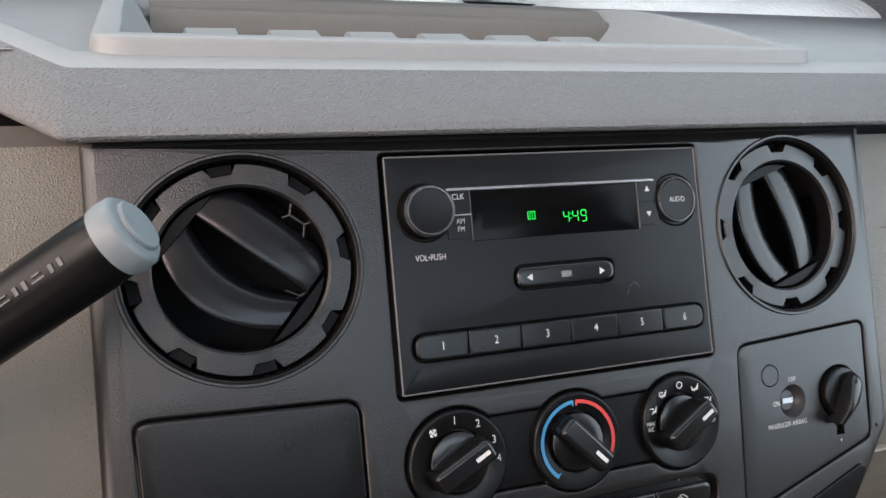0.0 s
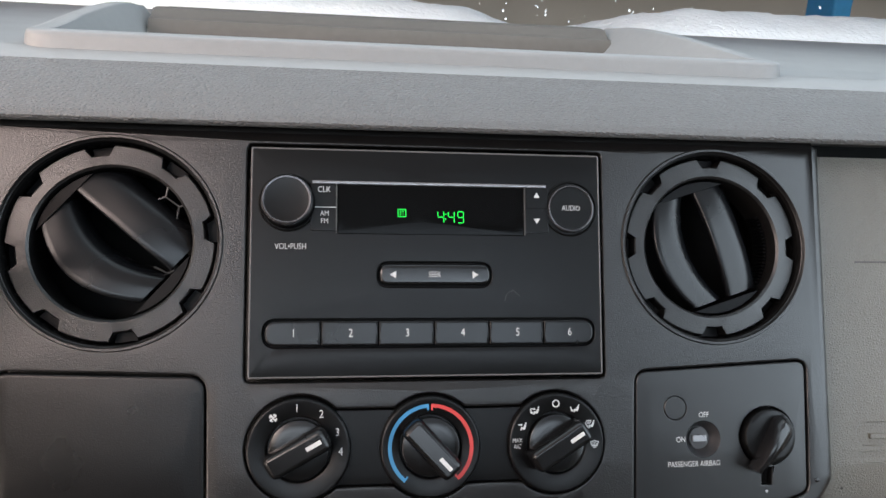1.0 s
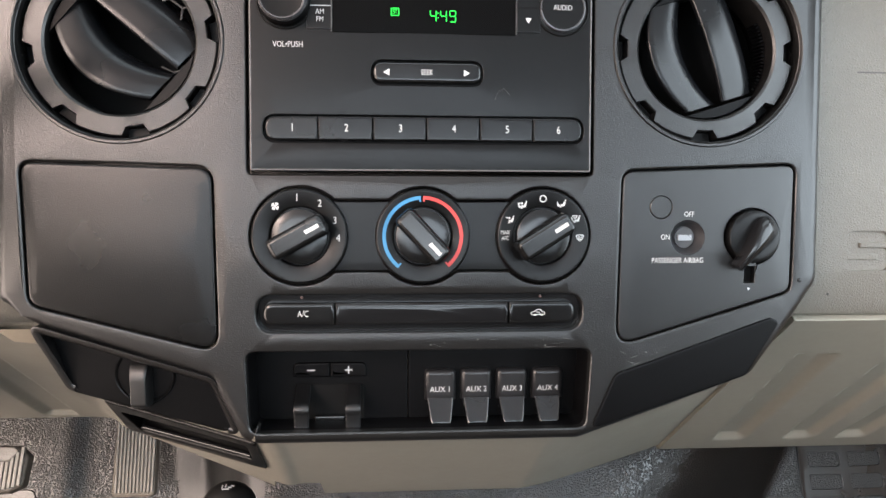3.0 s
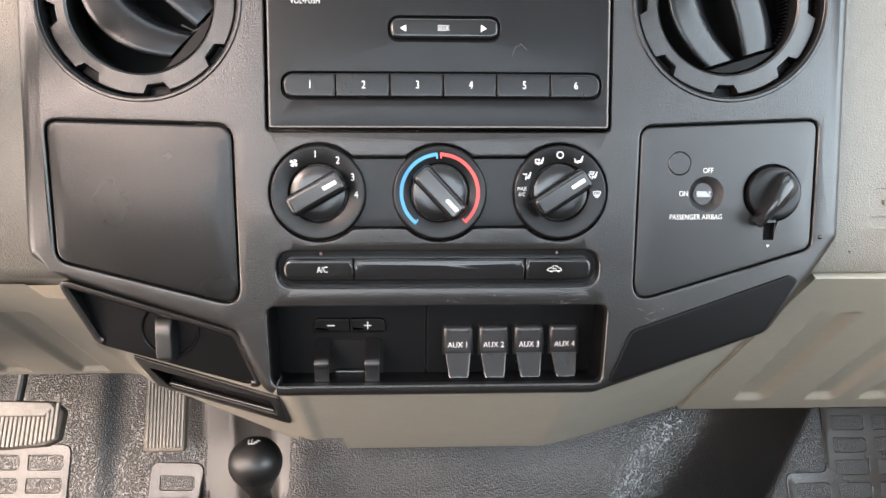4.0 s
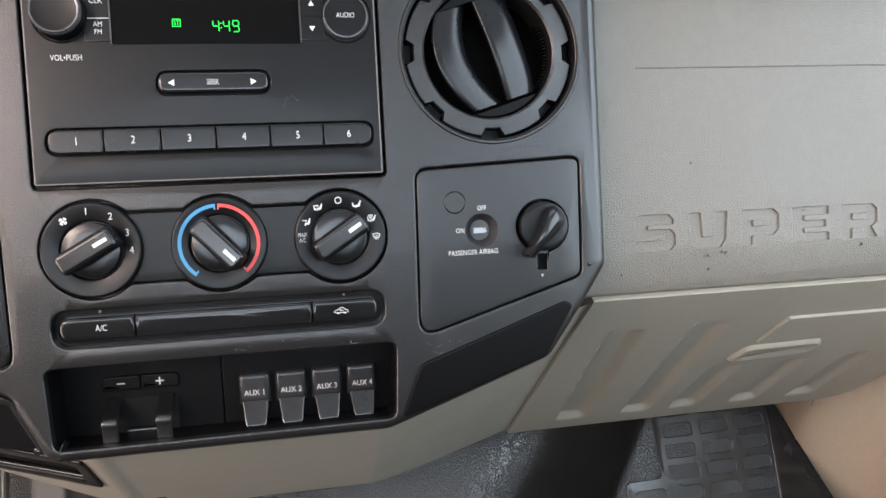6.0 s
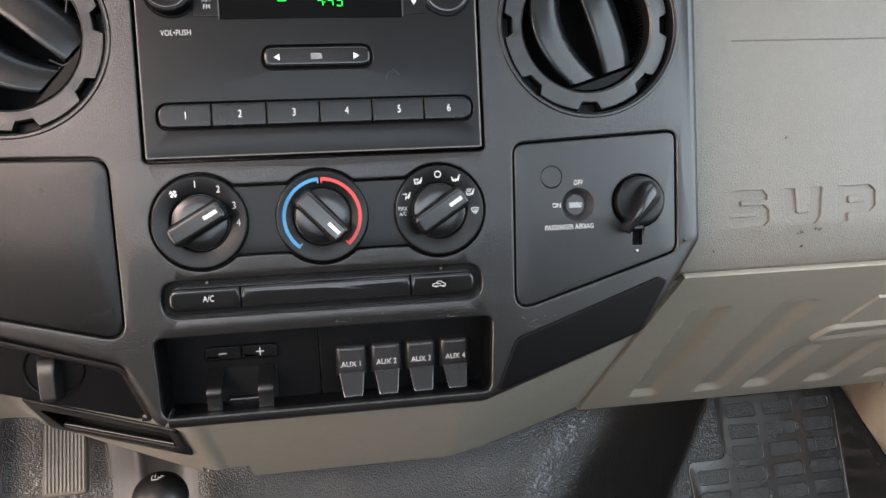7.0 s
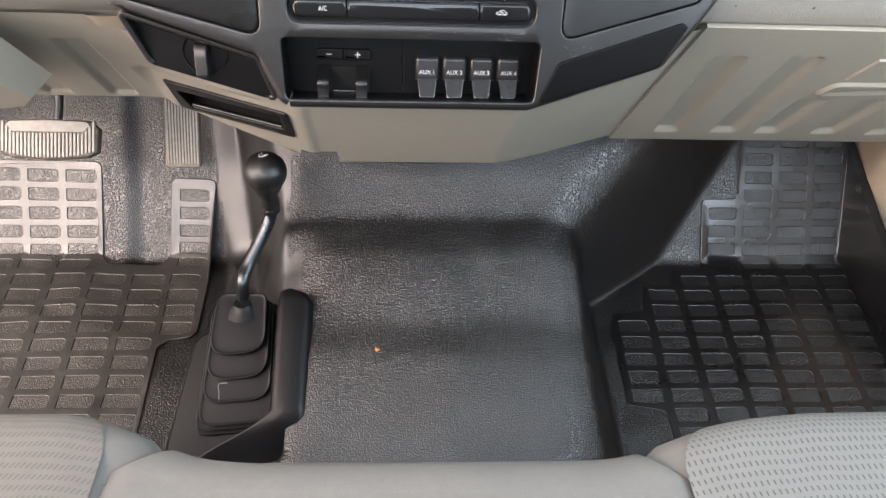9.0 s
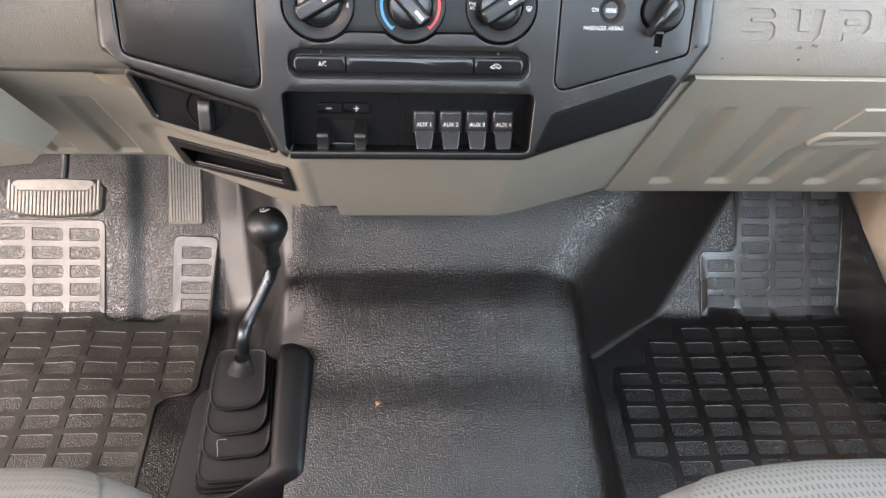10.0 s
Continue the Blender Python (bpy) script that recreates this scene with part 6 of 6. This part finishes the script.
# lower edge, half width, upper edge, height, depth of the wall, fall towards the top
for lo, half, top, n, depth, slope, r in ((-0.1590, 0.0470, 0.004, -0.0360, 0.018, 0.0, 0.012), (-0.1535, 0.0480, 0.006, -0.0305, 0.006, 0.0, 0.014),
                                          (-0.1490, 0.0480, 0.008, -0.0265, 0.005, 0.0, 0.016), (-0.1440, 0.0445, 0.009, -0.0210, 0.007, 0.02, 0.020),
                                          (-0.1180, 0.0405, 0.010, -0.0140, 0.009, 0.03, 0.023), (-0.0915, 0.0370, 0.011, -0.0070, 0.009, 0.03, 0.025),
                                          (-0.0635, 0.0340, 0.015, 0.0005, 0.009, 0.0, 0.025)):
    part("boot_fold", boot_tier(lo, half, top, n, depth, slope, r), BOOT, SHIFT, smooth=50)
part("boot_neck", sphere_loop((-0.2005, 0.056, 0.1425), [(0.024, -0.010), (0.0170, -0.0060), (0.0120, -0.003), (0.0100, -0.0005), (0.0086, 0.0005)], 20), BOOT, SHIFT, smooth=60)


def boot_base():
    """Rigid surround: a plate under the boot with a raised wall along the tunnel side that flares round the rear corner."""
    g = Geo()
    pts = rounded([(-0.292, -0.112), (-0.135, -0.112), (-0.135, 0.070), (-0.172, 0.076), (-0.264, 0.046)], [0.014, 0.014, 0.014, 0.014, 0.030], 5)
    top = lambda x, y: 0.056 + 0.42 * (y + 0.03)
    g.skin([[(x, y, top(x, y) - 0.05) for x, y in pts], [(x, y, top(x, y)) for x, y in pts], [(x, y, top(x, y) + 0.003) for x, y in inset(pts, 0.003)]], cap1=True)
    return g


part("boot_base", boot_base(), BOOT, SHIFT)


def boot_surround():
    """A rounded bar along the tunnel side that sweeps round behind the boot."""
    loops = []
    for i in range(29):
        q = i / 28
        y = 0.062 - 0.199 * q
        sweep = smooth01((q - 0.70) / 0.30)
        xr = -0.113 - 0.004 * (1 - smooth01(q / 0.06)) * 3 - 0.035 * smooth01((q - 0.86) / 0.14)
        xl = -0.1555 - 0.105 * sweep
        end = 1 - 0.45 * (1 - smooth01(q / 0.05))
        zt = 0.1655 + 0.33 * (y - 0.06) - 0.030 * sweep
        zt -= 0.012 * (1 - end)
        zb = zt - 0.045
        r = 0.010
        loops.append([(xl, y, zb), (xl, y, zt - r), (xl + 0.3 * r, y, zt - 0.3 * r), (xl + r, y, zt), ((xl + xr) / 2, y, zt + 0.0015), (xr - r, y, zt), (xr - 0.3 * r, y, zt - 0.3 * r), (xr, y, zt - r), (xr + 0.004, y, zb)])
    g = Geo().skin(loops, close=False)
    return g.skin([loops[0], [(x, y + 0.004, zb) for x, y, z in loops[0]]], close=False).skin([loops[-1], [(x, y - 0.004, z - 0.03) for x, y, z in loops[-1]]], close=False)


part("boot_surround", boot_surround(), BOOT, SHIFT, smooth=60)
part("lint", tube(spline([boot_face(u, v, n) for u, v, n in ((-0.0085, -0.0945, -0.0128), (-0.0140, -0.0945, -0.0126), (-0.0190, -0.0955, -0.0126), (-0.0198, -0.0990, -0.0126), (-0.0180, -0.1070, -0.0122), (-0.0180, -0.1145, -0.0124))], 5), 0.0003, 5), LINT, SHIFT)

# ---- pedals ----
def pedal_face(cx, cy, cz, lean):
    def to(u, v, n):
        return Vector((cx + u, cy + v * math.sin(lean) - n * math.cos(lean), cz + v * math.cos(lean) + n * math.sin(lean)))
    return to


BP = thing("brake_pedal", (-0.445, 0.225, 0.20), "wide brake pedal with a worn grey ribbed rubber pad", "pedal")
_to = pedal_face(-0.4460, 0.222, 0.262, radians(45))
_bo = rounded([(-0.059, -0.015), (-0.046, -0.0215), (0.0, -0.0245), (0.046, -0.0215), (0.059, -0.015), (0.061, 0.015), (0.050, 0.0245), (0.0, 0.0262), (-0.050, 0.0245), (-0.061, 0.015)], 0.005, 3)
part("pad", prism(_bo, -0.012, 0.0, 0.003, 3, back=True), PEDAL_DARK, BP, to=_to, smooth=50)
for i in range(25):
    u = -0.0552 + 0.0046 * i
    foot = -0.0225 + 2.6 * u * u
    head = 0.0085 if abs(u) < 0.042 else 0.0085 + 1.1 * (abs(u) - 0.042)
    part("rib", prism([(u - 0.0016, foot), (u + 0.0016, foot), (u + 0.0016, head), (u - 0.0016, head)], -0.001, 0.0026, 0.0006, 2), PEDAL, BP, to=_to)
part("top_bar", prism(rounded([(-0.043, 0.0098), (0.043, 0.0098), (0.052, 0.0190), (0.046, 0.0232), (0.0, 0.0246), (-0.046, 0.0232), (-0.052, 0.0190)], 0.003, 3), -0.001, 0.0028, 0.0012, 2), PEDAL, BP, to=_to)
part("arm", tube(spline([(-0.440, 0.246, 0.268), (-0.437, 0.275, 0.310), (-0.447, 0.30, 0.40), (-0.45, 0.34, 0.52)], 6), 0.0048, 10), BLACK_GRAIN, BP, "black steel pedal arm")
part("bracket", tube([(-0.462, 0.252, 0.312), (-0.450, 0.262, 0.318)], 0.006, 10), STEEL, BP)
AP = thing("accelerator_pedal", (-0.305, 0.27, 0.17), "narrow accelerator pedal with worn grey ribbed rubber", "pedal")
_to = pedal_face(-0.3045, 0.300, 0.222, radians(33))
part("pad", prism(rounded([(-0.026, -0.052), (0.022, -0.052), (0.023, 0.075), (-0.021, 0.075)], 0.005, 3), -0.010, 0.0, 0.0018, 3, back=True), PEDAL_TAN, AP, to=_to)
for i in range(11):
    u = -0.0208 + 0.0040 * i
    part("rib", prism([(u - 0.0012, -0.047), (u + 0.0012, -0.047), (u + 0.0030, 0.073), (u + 0.0008, 0.073)], -0.001, 0.0020, 0.0005, 2), PEDAL, AP, to=_to)
part("arm", tube([(-0.304, 0.335, 0.270), (-0.30, 0.40, 0.37)], 0.008, 10), BLACK_GRAIN, AP)

# ---- column gear lever ----
GEAR = thing("gear_selector_lever", (-0.40, -0.02, 0.66), "black column gear lever with a pale grey end button", "gear lever")
_tip, _root = Vector((-0.2140, -0.0300, 0.7690)), Vector((-0.45, 0.015, 0.600))
_ax = (_tip - _root).normalized()
_path = [_root + (_tip - _root) * q for q in (0, 0.3, 0.52, 0.56, 0.60, 0.8, 0.93, 0.97, 0.995)]
part("handle", tube(_path, [0.009, 0.009, 0.010, 0.0125, 0.0137, 0.0143, 0.0146, 0.0142, 0.0130], 24), BLACK_SATIN, GEAR, smooth=60)
part("end_collar", tube([_root + (_tip - _root) * q for q in (0.962, 0.972, 0.990, 0.999)], [0.0149, 0.0153, 0.0151, 0.0128], 28), material("grey_button_plastic", (0.16, 0.18, 0.19), 0.45), GEAR, smooth=60)
part("button", tube([_root + (_tip - _root) * q for q in (0.990, 1.003, 1.006)], [0.0108, 0.0108, 0.0098], 28), bpy.data.materials["grey_button_plastic"], GEAR, "pale grey push button", smooth=50)
_sd = _ax.cross(Vector((0, -0.8, 0.6))).normalized()
_ou = _sd.cross(_ax).normalized()
_ou = _ou if _ou.y < 0 else -_ou
for a0, a1, o0, o1 in ((0.800, 0.806, -0.0018, 0.0018), (0.815, 0.835, 0.0008, 0.0015), (0.815, 0.832, -0.0015, -0.0008), (0.842, 0.848, -0.0018, 0.0016), (0.856, 0.862, -0.0018, 0.0018), (0.868, 0.888, 0.0006, 0.0014), (0.872, 0.884, -0.0016, -0.0008), (0.896, 0.902, -0.0016, 0.0018), (0.910, 0.916, -0.0018, 0.0016)):
    c0, c1 = _root + (_tip - _root) * a0, _root + (_tip - _root) * a1
    part("marking", Geo().skin([[c0 + _ou * 0.0143 + _sd * o0, c1 + _ou * 0.0145 + _sd * o0, c1 + _ou * 0.0145 + _sd * o1, c0 + _ou * 0.0143 + _sd * o1], [c0 + _ou * 0.0148 + _sd * o0, c1 + _ou * 0.0150 + _sd * o0, c1 + _ou * 0.0150 + _sd * o1, c0 + _ou * 0.0148 + _sd * o1]], cap1=True), FAINT_MARK, GEAR)

# ---- seats ----
BENCH_X = [-0.75, -0.275, -0.24, -0.20, -0.172, -0.13, 0.0, 0.155, 0.188, 0.24, 0.28, 0.34, 0.75]
BENCH_FRONT = [-0.195, -0.196, -0.203, -0.219, -0.229, -0.233, -0.234, -0.2345, -0.231, -0.214, -0.206, -0.201, -0.199]


def bench(x):
    """The front edge and the height of the bench: two crowned places with a lower one between."""
    e = sum(float(np.interp(x + d, BENCH_X, BENCH_FRONT)) for d in (-0.014, -0.007, 0.0, 0.007, 0.014)) / 5
    return e, 0.322 + 0.38 * (e + 0.2345)


def cushion(left, right, lift=0.0, nx=40, seam_l=0.0, seam_r=0.0):
    """One cushion of the bench between two edges, which may swing with depth; its seams roll in a little."""
    def fn(p, b):
        r = 0.055
        q = max(0.0, (b - 0.15) / 0.85)
        xa, xb = left(q), right(q)
        x = xa + (xb - xa) * p
        e, zt = bench(x)
        roll = 0.0
        for gap, on in ((x - xa, seam_l), (xb - x, seam_r)):
            if on and gap < 0.010:
                roll += 0.006 * (1 - gap / 0.010) ** 2
        e, zt = e + lift - roll, zt + lift - roll
        if b < 0.15:
            return x, e - 0.012, zt - r - 0.16 * (1 - b / 0.15)
        if b < 0.55:
            t = (b - 0.15) / 0.4 * math.pi / 2
            return x, e - r * (1 - math.cos(t)) - 0.012 * (1 - math.sin(t)), zt - r + r * math.sin(t)
        k = (b - 0.55) / 0.45
        return x, (e - r) + (-0.78 - (e - r)) * k, zt + 0.012 * math.sin(math.pi * min(1, k * 1.4)) - 0.01 * k
    return grid(nx, 60, fn)


seam_left = lambda q: -0.198 - 0.055 * smooth01((q - 0.15) / 0.6)
seam_right = lambda q: 0.196 + 0.045 * smooth01((q - 0.15) / 0.6)
DRIVER = thing("truck_bench", (-0.45, -0.5, 0.15), "grey-beige cloth driver seat with a slanted-dash woven centre", "seat", "seats")
part("cushion", cushion(lambda q: -0.72, seam_left, seam_r=1), SEAT_PLAIN, DRIVER, smooth=80)
part("woven_panel", cushion(lambda q: -0.68, lambda q: -0.290 + 0.055 * math.sin(min(1.0, q / 0.5) * math.pi / 2) - 0.05 * smooth01((q - 0.5) / 0.5), 0.0012), SEAT_SLANT, DRIVER, smooth=80)
CENTRE = thing("truck_bench", (0.0, -0.5, 0.15), "plain grey-beige cloth centre seat cushion", "seat", "seats")
part("cushion", cushion(seam_left, seam_right, seam_l=1, seam_r=1), SEAT_PLAIN, CENTRE, smooth=80)
for _edge_of in (seam_left, seam_right):
    _line = [(_edge_of(q), *bench(_edge_of(q)), q) for q in (0.0, 0.06, 0.12, 0.2, 0.28, 0.36, 0.44, 0.5)]
    part("seam", tube([(x, e - 0.058 * (1 - math.cos(min(1.0, q / 0.47) * math.pi / 2)) - 0.016, z - 0.060 + 0.055 * math.sin(min(1.0, q / 0.47) * math.pi / 2)) for x, e, z, q in _line], 0.0012, 6), SEAT_SEAM, CENTRE, "grey stitched seam")
PASS = thing("truck_bench", (0.45, -0.5, 0.15), "grey-beige cloth passenger seat with a dashed woven centre", "seat", "seats")
part("cushion", cushion(seam_right, lambda q: 0.74, seam_l=1), SEAT_PLAIN, PASS, smooth=80)
part("woven_panel", cushion(lambda q: 0.292 - 0.075 * math.sin(min(1.0, q / 0.5) * math.pi / 2) + 0.03 * smooth01((q - 0.5) / 0.5), lambda q: 0.70, 0.0012), SEAT_DASH, PASS, smooth=80)
for s in ((-0.45, 0.24), (0.0, 0.19), (0.45, 0.25)):
    whole("seat_base", box(s[0] - s[1], -0.75, 0.0, s[0] + s[1], -0.32, 0.26, 0.01), BLACK_MATT, "black base under the cloth seat cushion", "seat base", "seat bases")

# ---- small loose bits ----
_lx, _ly = -0.0335, -0.0095
whole("leaf_fragment", Geo().skin([[(_lx + r * 0.0030 * math.cos(t) * (1 + 0.35 * math.sin(3 * t + 1)), _ly + r * 0.0034 * math.sin(t), floor_height(_lx, _ly) + 0.0012 + 0.0016 * (1 - r)) for t in (math.tau * i / 14 for i in range(14))] for r in (1.0, 0.6, 0.1)], cap1=True), LEAF, "small dry orange leaf fragment on the vinyl floor", "leaf")

random.seed(21)
_du = Geo()
for _ in range(150):
    k = random.random()
    u = random.uniform(-0.225, 0.225)
    v = random.choice((random.uniform(-0.118, -0.096), random.uniform(0.127, 0.138), random.uniform(-0.070, -0.002)))
    if inside((u, v), BLANK) or inside((u, v), AIR) or inside((u, v), LOW) or inside((u, v), RADIO_HOLE) or inside((u, v), PILL) or not inside((u, v), _edge) or (abs(u) < 0.102 and v > -0.068 and v < 0):
        continue
    r = random.uniform(0.0001, 0.00026)
    _du.skin([[(u + r * random.uniform(0.5, 1.2) * math.cos(t), v + r * random.uniform(0.5, 1.2) * math.sin(t), 0.00015) for t in (math.tau * i / 6 for i in range(6))], at_n([(u, v)] * 6, 0.0003)])
part("rivet", lathe(0.2262, -0.0641, [(0.0014, -0.002), (0.0013, 0.0003), (0.0008, 0.0007), (0.0001, 0.0008)], 12), BLACK_GLOSS, BEZEL, to=on_panel)
tagged(part("scuff", marks(on_panel, 6, 12, (0.115, -0.118, 0.205, -0.106), 0.0003, 5).add(marks(on_panel, 8, 6, (0.0, -0.103, 0.09, -0.097), 0.0003, 6)), FAINT_MARK, BEZEL), "faint grey scratches", kind="stuff")
tagged(part("dust", _du, FAINT_MARK, BEZEL, to=on_panel), "grey dust specks", kind="stuff")
